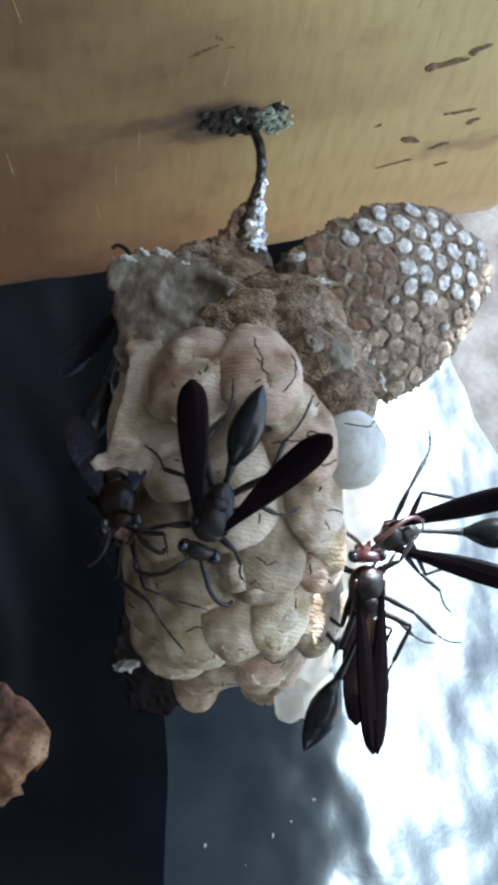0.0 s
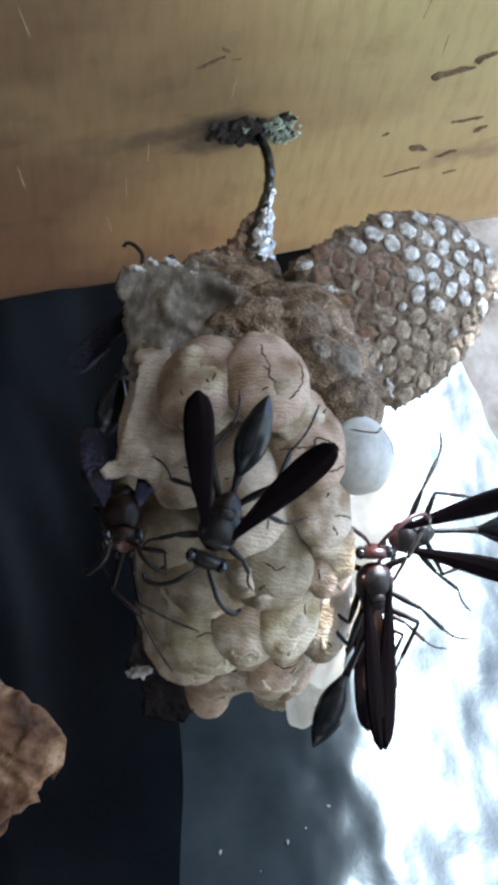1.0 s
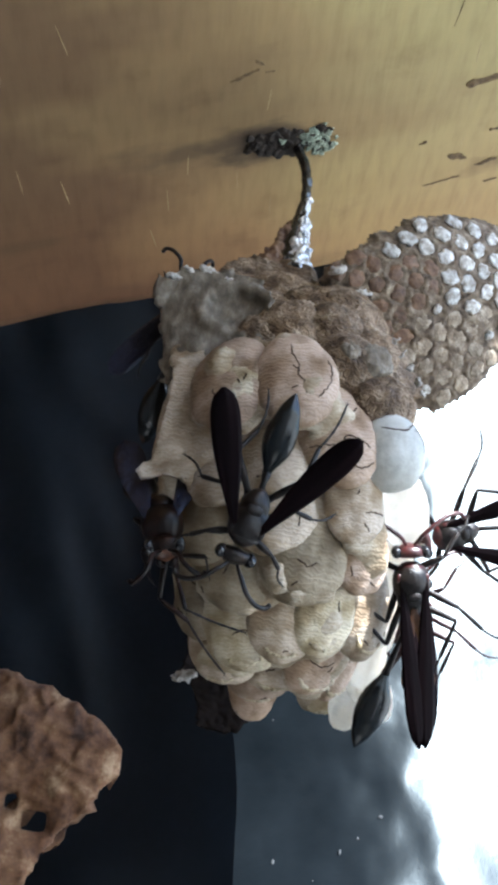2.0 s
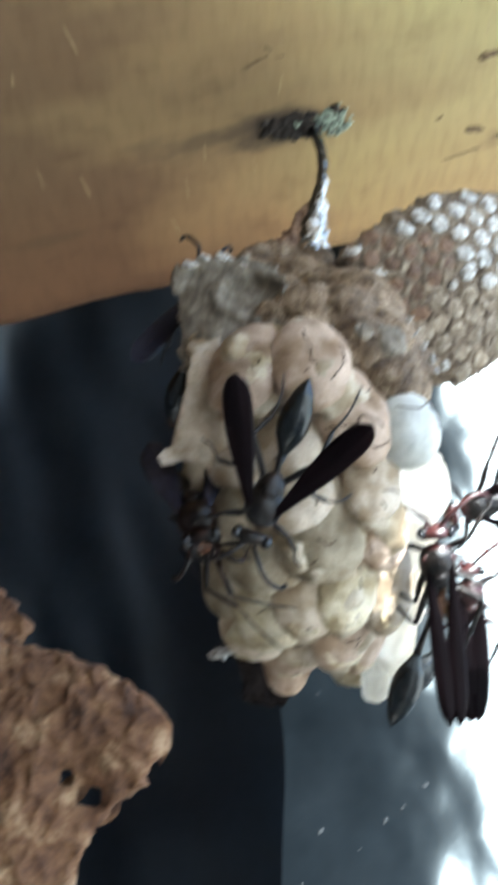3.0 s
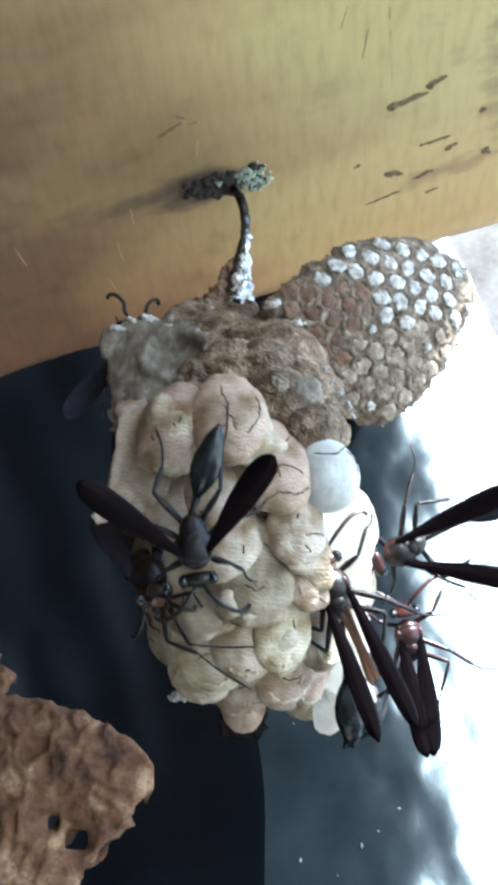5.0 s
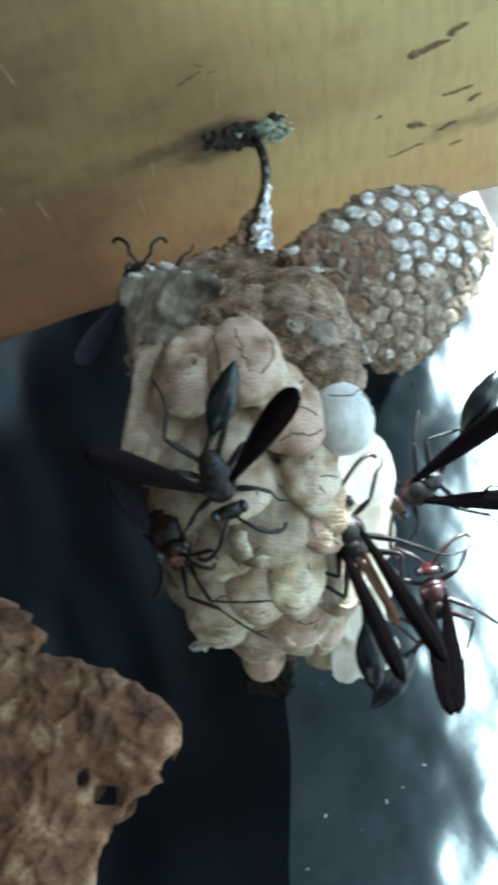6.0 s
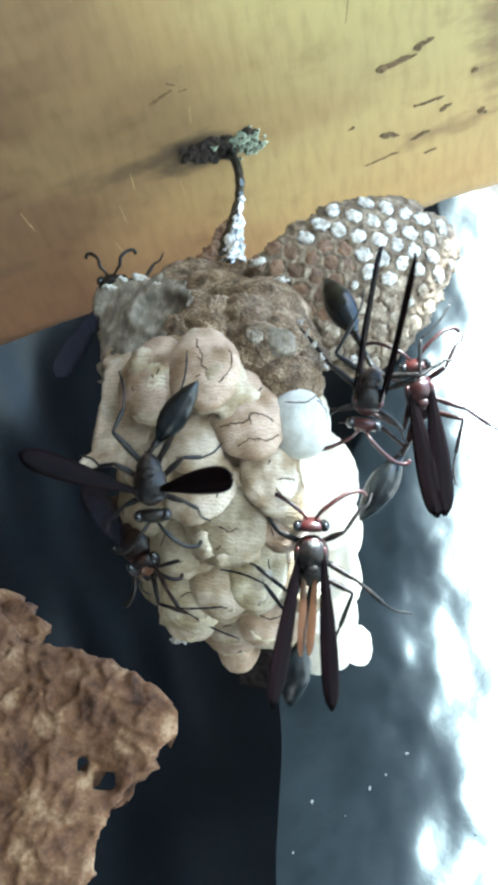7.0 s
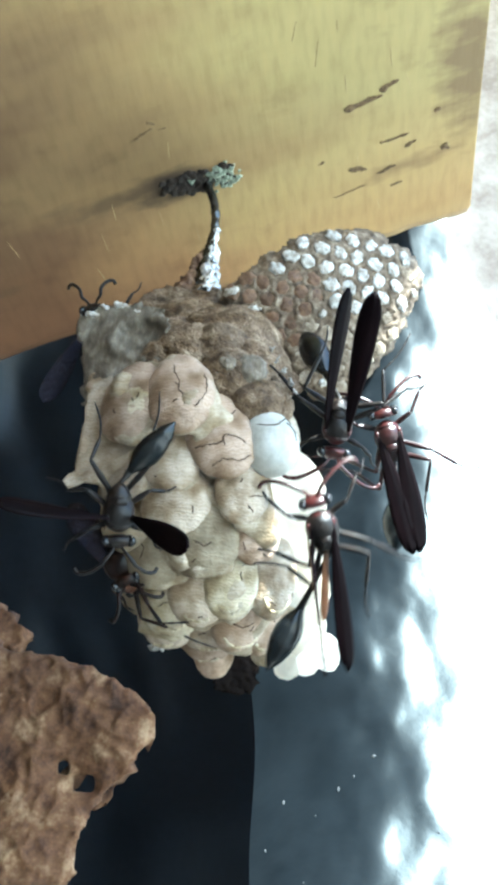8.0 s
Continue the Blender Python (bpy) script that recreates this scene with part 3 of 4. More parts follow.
            v.co.y += fray * (1.3 * noise.noise(p / 1.5 + Vector((9, seed, 0))) + 0.3 * noise.noise(p * 2.0 + Vector((4, 0, 0))))
    ob = part(name, bm, material, parent, label)
    s = ob.modifiers.new("thick", "SOLIDIFY")
    s.thickness, s.offset = thick * 0.001, 0
    return ob


def make_scrap():
    scrap = thing("paper_scrap", "brown scrap of old nest paper, darkened as in shade, on the black sheet", "paper scrap", mm(Matrix.Translation((2.2, 89, -57.5)) @ pose(0, 0, 0, 90, 0, 0)))
    flap("torn_paper", [(-9, 12, 0), (-10, 2, 0), (-7, -3, 0), (-6, -8.5, 0), (-3, -6.5, 0), (-1, -9.5, 0), (2, -8, 0), (3.5, -2, 0), (5, 12, 0)], SCRAP, scrap, "", 0.4, 0.8, 1.2, 5, 4.0)


def make_nest():
    nest = thing("paper_wasp_nest", "beige paper wasp nest with capped cells, hanging from a stalk", "wasp nest", FACE)

    def fused(name, blobs, material, label, size=0.65):
        bm = bmesh.new()
        for centre, radii, *turn in blobs:
            blob(bm, centre, radii, *turn)
            rough_up(bm, 4, 0.12, 2)
        ob = part(name, bm, material, nest, label)
        re = ob.modifiers.new("join", "REMESH")
        re.mode, re.voxel_size, re.use_smooth_shade = "VOXEL", size * 0.001, True
        soft = ob.modifiers.new("soft", "SMOOTH")
        soft.factor, soft.iterations = 0.5, 12
        tex = bpy.data.textures.new(name, "CLOUDS")
        tex.noise_scale = 0.0015
        dis = ob.modifiers.new("uneven", "DISPLACE")
        dis.texture, dis.strength, dis.mid_level, dis.texture_coords = tex, 0.0009 if material == CARTON else 0.0006, 0.5, "LOCAL"
        return ob

    fused("carton_top", [((-3, -26.5, 13), (9, 5.6, 8)), ((-3, -31, 18.5), (9, 6, 9)), ((4, -29, 18.5), (8, 6.4, 8.6)), ((9, -34, 22), (4.6, 6, 8.6)), ((-10, -27, 14), (8, 5, 6.6)), ((-1, -21.5, 10), (4, 3, 3)), ((7, -26.5, 13.5), (5.4, 4.6, 6.6))], CARTON, "rough brown carton around the stalk's foot", 0.5)

    skin = [((-0.5, -49, 17), (14.2, 23, 17.5)), ((4.0, -63.5, 13), (12, 11, 16.5)), ((-10.5, -42, 21.5), (5.5, 13, 7.5)), ((11.5, -61, 9), (4.5, 13, 10))]

    def cap(x, y, z, rx, ry, turn=0, material=CAP, label="", deep=0.43, amount=0.24, cracks=(), lean=-15):
        """A cell's domed cap whose top lies at x, y, z, its lower lip proud and often frayed; cracks are dark zigzag lines over it."""
        bm = bmesh.new()
        rx, ry = rx * 1.26, ry * 1.30
        rz = rx * deep
        # the cell stands square to the rounded face of the comb
        out = Vector((x / 300, (y + 52) / (1600 if x > 14 else 800), max(2.0, z - 8) / 620)).normalized()
        stand = Vector((0, 0, 1)).rotation_difference(Vector((0, 0, 1)).lerp(out, 0.85).normalized()).to_matrix().to_4x4() @ pose(0, 0, 0, lean, 0, turn)
        if material in (CAP, TAN, DUSK, LIGHT):
            base = Vector((x, y, z)) - stand @ Vector((0, 0, rz + 0.8))
            skin.append((base, (rx * 1.06, ry * 1.06, rz), stand))
        blob(bm, (0, 0, 0), (rx, ry, rz), level=5)
        for v in bm.verts:
            f = v.co.y / ry
            v.co.x *= 1 - 0.06 * f
            v.co.z *= 1 - 0.12 * f
            # thin steps where one lap of paper ends on the next
            lap = (v.co.y * 0.55 + 0.12 * v.co.x ** 2 / rx + 0.5 * noise.noise(v.co / 3.0 + Vector((x, y, 0)))) % 1.0
            v.co += v.co.normalized() * 0.07 * lap
        s = x * 3.1 + y
        rough_up(bm, rx * 0.75, amount, seed=s)
        rough_up(bm, 2.2, 0.10, seed=s + 5)
        rough_up(bm, 1.1, 0.16 if material == CARTON else 0.07, seed=s + 9)
        rough_up(bm, 0.45, 0.2 if material == CARTON else 0.04, seed=y)
        tree = BVHTree.FromBMesh(bm)
        ob_m = mm(Matrix.Translation((x, y, z)) @ stand @ Matrix.Translation((0, 0, -rz)))
        ob = part("cell_cap", bm, material, nest, label, at=ob_m)
        lines = list(cracks)
        if material in (CAP, TAN, DUSK, LIGHT):
            for _ in range(2):
                p, way = Vector((random.uniform(-0.7, 0.7) * rx, random.uniform(-0.7, 0.6) * ry)), random.uniform(0, math.pi)
                step = Vector((math.cos(way), math.sin(way))) * random.uniform(0.25, 0.6)
                lines.append([tuple(p - step), tuple(p), tuple(p + step)])
        if y < -58 and material in (CAP, TAN, LIGHT):
            wide = random.uniform(0.5, 1.0)
            ring = [(0.80 * rx * math.sin(a * wide), -0.80 * ry * math.cos(a * wide)) for a in (-1.0, -0.6, -0.2, 0.2, 0.6, 1.0)]
            pts = [tree.ray_cast(Vector((p.x, p.y, 30)), Vector((0, 0, -1)))[0] for p in curve_points([(*q, 0) for q in ring], 8)]
            bm = bmesh.new()
            pts = [p for p in pts if p]
            tube(bm, pts, [0.05] + [0.24 + 0.16 * noise.noise(Vector((i * 0.5, s, 1))) for i in range(len(pts) - 2)] + [0.05], 8)
            rough_up(bm, 0.5, 0.22, s)
            part("lip", bm, LIGHT, ob, "pale frayed lip of the cap")
        for k, line in enumerate(lines):
            pts = []
            for p in curve_points([(*q, 0) for q in line], 8):
                j = Vector((0.22 * noise.noise(p * 1.9 + Vector((s, k, 0))), 0.22 * noise.noise(p * 1.9 + Vector((0, s, k))), 0))
                hit = tree.ray_cast(Vector((p.x + j.x, p.y + j.y, 30)), Vector((0, 0, -1)))[0]
                if hit:
                    pts.append(hit)
            if len(pts) > 2:
                bm = bmesh.new()
                tube(bm, pts, [0.03] + [0.10 + 0.06 * noise.noise(Vector((i * 0.7, s, 0))) for i in range(len(pts) - 2)] + [0.03], 6)
                part("crack", bm, CRACK, ob, "dark crack in the paper")
        return ob

    cap(-9.6, -36.2, 38.0, 4.0, 5.0, 8, material=TAN, label="tan paper cap")
    cap(-8.8, -36.8, 38.7, 2.3, 2.6, 10, material=LIGHT, label="pale bulging tip of a tan cap", amount=0.1, deep=0.3)
    cap(-1.8, -35.0, 40.6, 3.7, 4.9, 6, material=TAN, label="tan paper cap with a long crack", cracks=[[(-0.6, 3.8), (-0.5, 2.4), (0.2, 0.8), (0.1, -0.6), (0.8, -1.8), (0.9, -3.2)], [(3.5, 1.8), (3.9, 0.2), (3.4, -2.0), (2.2, -3.6)]])
    cap(3.9, -41.0, 40.0, 3.7, 5.0, 14, material=TAN, label="tan paper cap", cracks=[[(-4.0, -1.4), (-2.2, -1.7), (-0.6, -1.9), (0.4, -1.0), (1.8, -1.6), (3.0, -2.6)], [(-2.4, -4.6), (-0.6, -4.2), (1.2, -4.8), (3.2, -4.2)]])
    cap(12.6, -42.2, 39.2, 3.15, 3.55, 8, SAC, "smooth white translucent cell cap", 1.05, 0.05, cracks=[[(-2.6, 2.6), (-0.6, 2.0), (1.6, 2.8), (2.9, 1.8)], [(1.4, 2.3), (2.2, 0.8), (2.0, -0.6)]], lean=-4)
    cap(7.2, -48.8, 39.6, 3.1, 3.8, -4, cracks=[[(0.4, -1.4), (2.0, -1.0), (3.2, -1.3)]])
    cap(9.2, -54.6, 37.4, 3.1, 3.9, -10, material=TAN, label="tan paper cap", cracks=[[(-1.6, 0.6), (0.4, 0.4), (1.6, 1.2)]])
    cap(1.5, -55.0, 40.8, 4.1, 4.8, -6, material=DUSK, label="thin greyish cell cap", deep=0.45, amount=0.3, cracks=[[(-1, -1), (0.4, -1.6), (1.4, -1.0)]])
    cap(-10.0, -45.6, 37.2, 3.4, 4.4, 12, deep=0.3)
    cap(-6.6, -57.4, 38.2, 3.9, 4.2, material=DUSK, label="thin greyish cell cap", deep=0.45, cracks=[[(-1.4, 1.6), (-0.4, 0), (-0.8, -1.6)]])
    cap(-4.6, -64.8, 35.0, 4.1, 4.6, 12, material=LIGHT, label="light cream cell cap", cracks=[[(-1.0, -1.2), (0.4, -0.6), (1.6, -1.0)]])
    cap(0.6, -63.2, 36.8, 3.5, 4.4, -6, material=CAP, amount=0.2)
    cap(5.6, -62.2, 36.6, 3.1, 4.2, -12, material=LIGHT, label="light cream cell cap", cracks=[[(0.6, 1.6), (1.0, 0), (0.2, -1.4)]])
    cap(1.2, -70.4, 28.0, 3.5, 3.6, 4)
    cap(6.6, -69.6, 29.0, 3.5, 3.6, -12, material=TAN, label="tan paper cap", cracks=[[(-2.6, 0.6), (-0.8, -0.4), (1.6, 0.2)]])
    cap(-0.4, -75.6, 18.0, 3.4, 3.4, 10, material=TAN, label="tan paper cap")
    cap(10.6, -70.4, 23.0, 3.6, 4.4, -20, material=TAN, label="tan paper cap")
    cap(12.0, -62.6, 31.0, 3.3, 4.6, -15)
    cap(-3.4, -43.6, 39.8, 3.6, 4.2, 8)
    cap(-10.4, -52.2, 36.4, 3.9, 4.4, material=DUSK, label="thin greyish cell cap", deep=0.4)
    cap(-2.6, -50.2, 40.6, 3.9, 4.2, deep=0.5)
    cap(-6.7, -70.2, 27.0, 3.8, 3.4, 15)
    cap(-10.4, -62.6, 30.0, 3.2, 4.2, 15, material=DUSK, label="thin greyish cell cap")
    # caps right of x 14 take the sun-whitened paper
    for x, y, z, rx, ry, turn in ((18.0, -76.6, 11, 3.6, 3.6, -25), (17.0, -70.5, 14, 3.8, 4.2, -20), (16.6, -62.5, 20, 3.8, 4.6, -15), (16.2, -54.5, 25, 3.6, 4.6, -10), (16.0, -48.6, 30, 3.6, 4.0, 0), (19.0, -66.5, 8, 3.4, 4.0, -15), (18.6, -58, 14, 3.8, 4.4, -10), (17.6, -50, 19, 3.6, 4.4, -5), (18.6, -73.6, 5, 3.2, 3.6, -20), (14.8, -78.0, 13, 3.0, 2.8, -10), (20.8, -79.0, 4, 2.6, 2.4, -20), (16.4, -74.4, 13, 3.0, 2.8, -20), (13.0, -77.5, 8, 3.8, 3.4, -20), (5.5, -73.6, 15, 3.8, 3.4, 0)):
        cap(x, y, z, rx, ry, turn, SUNLIT if x > 14 else LIGHT, "cell cap whitened as in full sun" if x > 14 else "light cream cell cap", 0.6)
    for x, y, z in ((-5.6, -74.0, 11), (-8.2, -75.2, 3), (-8.4, -69.4, 17)):
        cap(x, y, z, 3.1, 2.9, 12, deep=0.6)
    cap(0.4, -82.0, 9.6, 2.7, 2.9, 0, TAN, "tan tip cell hanging lowest", 1.5, 0.2)
    flap("cell_lip", [(-8.6, -70.4, 29.0), (-6.4, -71.6, 29.6), (-3.6, -72.0, 29.6), (-1.6, -70.6, 29.4), (-1.4, -68.6, 30.2), (-4.8, -69.2, 31.0), (-8.4, -68.2, 30.0)], LIGHT, nest, "frayed cream lip of a cell", thick=0.3, wave=0.3, fray=0.5, seed=8)
    fused("comb_body", skin, PAPER, "beige paper comb between the caps", 0.55)
    for x, y, z, rx, ry, turn in ((-2.2, -27.6, 31.0, 3.7, 3.7, 6), (4.0, -27.4, 31.0, 3.6, 3.6, -10), (6.2, -32.0, 35.4, 3.5, 3.4, -12), (10.0, -36.0, 36.4, 3.2, 2.9, 4), (9.2, -30.4, 31.4, 2.8, 3.0, -6), (12.2, -36.6, 34.0, 2.0, 2.4, 10), (1.6, -23.4, 22.0, 3.6, 2.4, 0), (-6.0, -25.0, 22.6, 3.4, 2.6, 0), (6.4, -24.2, 24.0, 2.8, 2.2, -20), (-6.6, -29.6, 30.6, 2.6, 2.4, 10)):
        cap(x, y, z, rx, ry, turn, CARTON, "rough brown carton cell", 0.85, 0.35, lean=-8)
    cap(8.4, -31.8, 35.0, 1.8, 1.9, 0, GREY, "pale grey paper patch", 0.6, 0.4)
    cap(4.9, -31.4, 36.0, 0.9, 0.9, 0, GREY, "pale grey paper patch", 0.6, 0.3)
    flap("paper_flap", [(-19.0, -24.8, 22), (-18.0, -29, 24), (-17.2, -33, 27), (-16.4, -37.6, 30.4), (-13.4, -38.0, 32), (-12.0, -34.5, 32), (-9.0, -32.6, 31.4), (-4.6, -30.6, 30.6), (-4.4, -26.4, 27), (-6.0, -23.4, 23), (-10.4, -22.6, 21), (-15.0, -23.0, 21)], GREY, nest, "grey frayed paper flap with a hollow", wave=0.6, fray=1.0, seed=3, hollow=((-8.4, -28.0), (4.0, 2.7), 1.5))
    flap("paper_flap", [(-15.6, -33.6, 29.0), (-15.8, -35.4, 31.4), (-15.4, -37.4, 33), (-15.8, -40.6, 34), (-15.2, -44.4, 35), (-16.8, -46.8, 35.4), (-18.2, -48.2, 35.6), (-17.6, -49.2, 35.8), (-14.8, -48.4, 36.4), (-12.4, -49.6, 36.8), (-9.6, -50.0, 37.0), (-8.4, -44.0, 37.2), (-10.4, -38.0, 35.6), (-11.6, -33.6, 31.4), (-13.4, -32.4, 28.6)], CAP, nest, "pale torn paper sheet with a pointed corner", thick=0.45, wave=0.55, fray=0.6, cuts=5, seed=6)
    flap("paper_flap", [(-11.4, -23.4, 17), (-10.2, -20.6, 14), (-6.6, -19.2, 13), (-4.6, -19.9, 13), (-1.2, -20.2, 12), (2.0, -21.6, 13), (3.0, -24.5, 18), (-3.4, -26.5, 20)], CARTON, nest, "dark brown ragged carton fringe", wave=1.2, fray=0.9, seed=11)
    flap("paper_flap", [(3.5, -22.5, 17), (8.4, -25, 21), (11.0, -29, 25), (14.2, -34.2, 28), (14.6, -36.2, 30), (12.0, -36, 32), (7.0, -30, 28), (2.5, -25, 22)], CARTON, nest, "brown paper edge beside the small comb", wave=0.8, fray=0.6, seed=15)
    for i, (x, y, z, r) in enumerate(((7.6, -23.4, 20.4, 0.65), (4.2, -20.6, 19.6, 0.75), (10.6, -29.8, 31.0, 0.3), (11.4, -31.4, 32.0, 0.36), (12.4, -33.0, 32.6, 0.3), (13.2, -34.6, 33.6, 0.34), (13.9, -36.0, 34.0, 0.3), (-14.5, -23.4, 21, 0.8), (-12.4, -23.0, 21, 0.9), (-16.6, -24.2, 22, 0.6), (-10.2, -24.2, 22.4, 0.6))):
        bm = bmesh.new()
        blob(bm, (0, 0, 0), (r * 1.6, r * 0.7, r), level=3)
        rough_up(bm, 0.5, 0.5, i * 3)
        part("silk_tuft", bm, SILK, nest, "whitish frayed silk", at=mm(Matrix.Translation((x, y, z)) @ pose(0, 0, 0, 0, 0, 20 * i)))
    bm = bmesh.new()
    blob(bm, (0, 0, 0), (1.8, 0.8, 0.8), level=4)
    rough_up(bm, 0.7, 0.6, 2)
    part("silk_tuft", bm, SILK, nest, "white silk tuft", at=mm(Matrix.Translation((-9.3, -78.3, 2.8)) @ pose(0, 0, 0, 0, 0, 15)))

    # stalk: a thin glossy rod that widens into a crinkled silvery foot
    line = curve_points([(-1.2, 1.2, -1.0), (-0.9, -1.5, 0.6), (0.1, -4.0, 2.0), (0.5, -7.0, 3.4), (0.2, -10.2, 4.6), (-0.6, -13.6, 6.0), (-1.4, -17.0, 8), (-1.5, -20.6, 9.6)], 7)
    bm = bmesh.new()
    rad = [0.74 + 0.75 * max(0, k / (len(line) - 1) - 0.55) * 2 + 0.9 * math.exp(-k / 2.5) + 0.14 * noise.noise(Vector((k * 0.6, 0, 0))) for k in range(len(line))]
    tube(bm, line, rad, 14)
    bmesh.ops.subdivide_edges(bm, edges=bm.edges, cuts=2, use_grid_fill=True)
    rough_up(bm, 1.8, 0.14, 5)
    part("stalk", bm, STALK, nest, "glossy black resin stalk")
    bm = bmesh.new()
    foot = curve_points([(0.9, -9.0, 4.9), (0.6, -11.5, 5.9), (0.1, -14.5, 7.2), (-0.2, -17.6, 8.8), (-0.4, -20.8, 10.4)], 6)
    tube(bm, foot, [0.25 + 2.0 * (k / (len(foot) - 1)) ** 1.3 for k in range(len(foot))], 16)
    bmesh.ops.subdivide_edges(bm, edges=bm.edges, cuts=3, use_grid_fill=True)
    rough_up(bm, 1.3, 0.7, 8)
    part("stalk_crust", bm, CRUST, nest, "crinkled silvery resin crust, its glare painted white")
    bm = bmesh.new()
    husk = curve_points([(-0.9, -12.4, 5.2), (-1.9, -14.6, 6.2), (-2.9, -17.2, 7.4), (-3.9, -20.4, 9.2)], 6)
    tube(bm, husk, [0.35 + 1.9 * (k / (len(husk) - 1)) ** 1.4 for k in range(len(husk))], 14)
    bmesh.ops.subdivide_edges(bm, edges=bm.edges, cuts=2, use_grid_fill=True)
    rough_up(bm, 1.2, 0.8, 21)
    rough_up(bm, 0.5, 0.3, 22)
    part("stalk_husk", bm, PLUG, nest, "ragged dark brown carton climbing the stalk")
    # dark resin and crystals lie flat on the underside of the rafter
    to_face = FACE.to_3x3().transposed()
    grain_way = Vector((104.4, -4.6, 35.3)).normalized()
    facing = Vector((0.31658, -0.06275, -0.94649)).normalized()
    lie = Matrix((to_face @ grain_way, to_face @ facing.cross(grain_way).normalized(), to_face @ facing)).transposed().to_4x4()
    lie = Matrix.Translation(to_face @ Vector((-1.2, 0.5, -0.9))) @ lie
    bm = bmesh.new()
    for u, v, ru, rv in ((-0.6, 1.2, 1.6, 2.9), (-2.6, 1.6, 1.8, 3.1), (-4.4, 2.0, 1.6, 2.5), (-6.2, 2.3, 1.3, 1.6)):
        blob(bm, (u, v, -0.1), (ru, rv, 0.42), level=4)
    rough_up(bm, 1.3, 0.7, 4)
    rough_up(bm, 0.5, 0.28, 7)
    for vert in bm.verts:
        vert.co.z *= 0.4
    part("stalk_pad", bm, STAIN, nest, "dark resin pad on the wood", at=mm(lie))
    for i in range(90):
        bm = bmesh.new()
        r = random.uniform(0.35, 0.85)
        blob(bm, (0, 0, 0), (r * 1.1, r * random.uniform(0.7, 1.4), r * 0.42), level=2)
        rough_up(bm, 0.6, 0.34, i)
        for vert in bm.verts:
            vert.co.z *= 0.45
        u, v = (random.gauss(2.7, 1.2), random.gauss(1.0, 1.5)) if i < 66 else (-1.5 - 6.5 * random.random() ** 1.5, random.gauss(1.7, 0.9))
        dark = i % 5 == 0 or (i >= 66 and i % 8 > 0)
        part("crumb", bm, STAIN if dark else MOSS, nest, "dark crumb" if dark else "grey-green crumb", at=mm(lie @ Matrix.Translation((u, v, 0.1)) @ pose(0, 0, 0, random.uniform(-22, 22), random.uniform(-22, 22), random.uniform(0, 180))))
    return nest


def make_side_comb(nest):
    """The smaller comb beside it: a thick brown plate of cells, the upper ones closed with white silk."""
    rim = [Vector(p) for p in ((1.5, -22.0), (3.0, -20.2), (5.6, -18.0), (8.6, -15.0), (12.6, -13.0), (13.6, -11.6), (17, -10.8), (23, -9.9), (27.0, -10.2), (28.8, -12.2), (31.6, -12.6), (34.4, -17.2), (33.0, -20.8), (31.2, -25.6), (28.0, -30.0), (25.8, -33.2), (22.6, -35.6), (19.6, -37.6), (15.4, -36.4), (12.0, -31), (9.0, -26), (5, -24))]
    mid = Vector((20, -22))

    def depth(p):
        """How far inside the torn outline p lies; negative outside."""
        best, odd = 1e9, False
        for a, b in zip(rim, rim[1:] + rim[:1]):
            e = b - a
            t = max(0.0, min(1.0, (p - a).dot(e) / e.dot(e)))
            best = min(best, (p - a - e * t).length)
            if (a.y > p.y) != (b.y > p.y) and p.x < a.x + (p.y - a.y) / (b.y - a.y) * e.x:
                odd = not odd
        return best if odd else -best

    def height(p):
        return 19 - 0.015 * max(0.0, p.x - 10) ** 2 - (0.03 if p.y > -22 else 0.010) * (p.y + 22) ** 2

    pitch = 2.85
    turn = radians(-15)
    cells = []
    for i in range(-12, 12):
        for j in range(-12, 13):
            q = Vector((pitch * (i + 0.5 * (j % 2)), pitch * 0.866 * j))
            p = mid + Vector((q.x * math.cos(turn) - q.y * math.sin(turn), q.x * math.sin(turn) + q.y * math.cos(turn)))
            p += Vector((0.5 * noise.noise(Vector((i, j, 0)) * 0.7), 0.5 * noise.noise(Vector((i, j, 5)) * 0.7)))
            if depth(p) > -0.6:
                cells.append((i, j, p))
    centres = np.array([p[:] for i, j, p in cells])
    # the plate: paper walls between sunk cells, a torn edge and a crumpled face
    bm = bmesh.new()
    step, verts = 0.26, {}

    def vert(i, j):
        if (i, j) not in verts:
            p = Vector((1 + i * step, -39 + j * step))
            w = p + 0.35 * Vector((noise.noise(Vector((p.x, p.y, 1)) / 1.2), noise.noise(Vector((p.x, p.y, 8)) / 1.2)))
            near = np.sort(np.hypot(centres[:, 0] - w.x, centres[:, 1] - w.y))[:2]
            wall = math.exp(-((near[1] - near[0]) / 0.7) ** 2)
            d = max(0.0, depth(p))
            z = height(p) - 1.6 * math.exp(-d / 0.8) + (0.32 + 0.4 * noise.noise(Vector((p.x / 2, p.y / 2, 4)))) * wall - 0.25
            z += 0.35 * noise.noise(Vector((p.x / 3, p.y / 3, 6))) + 0.26 * noise.noise(Vector((p.x * 1.6, p.y * 1.6, 2))) + 0.15 * noise.noise(Vector((p.x * 3.4, p.y * 3.4, 3)))
            verts[i, j] = bm.verts.new((p.x, p.y, z))
        return verts[i, j]

    for i in range(132):
        for j in range(114):
            p = Vector((1 + (i + 0.5) * step, -39 + (j + 0.5) * step))
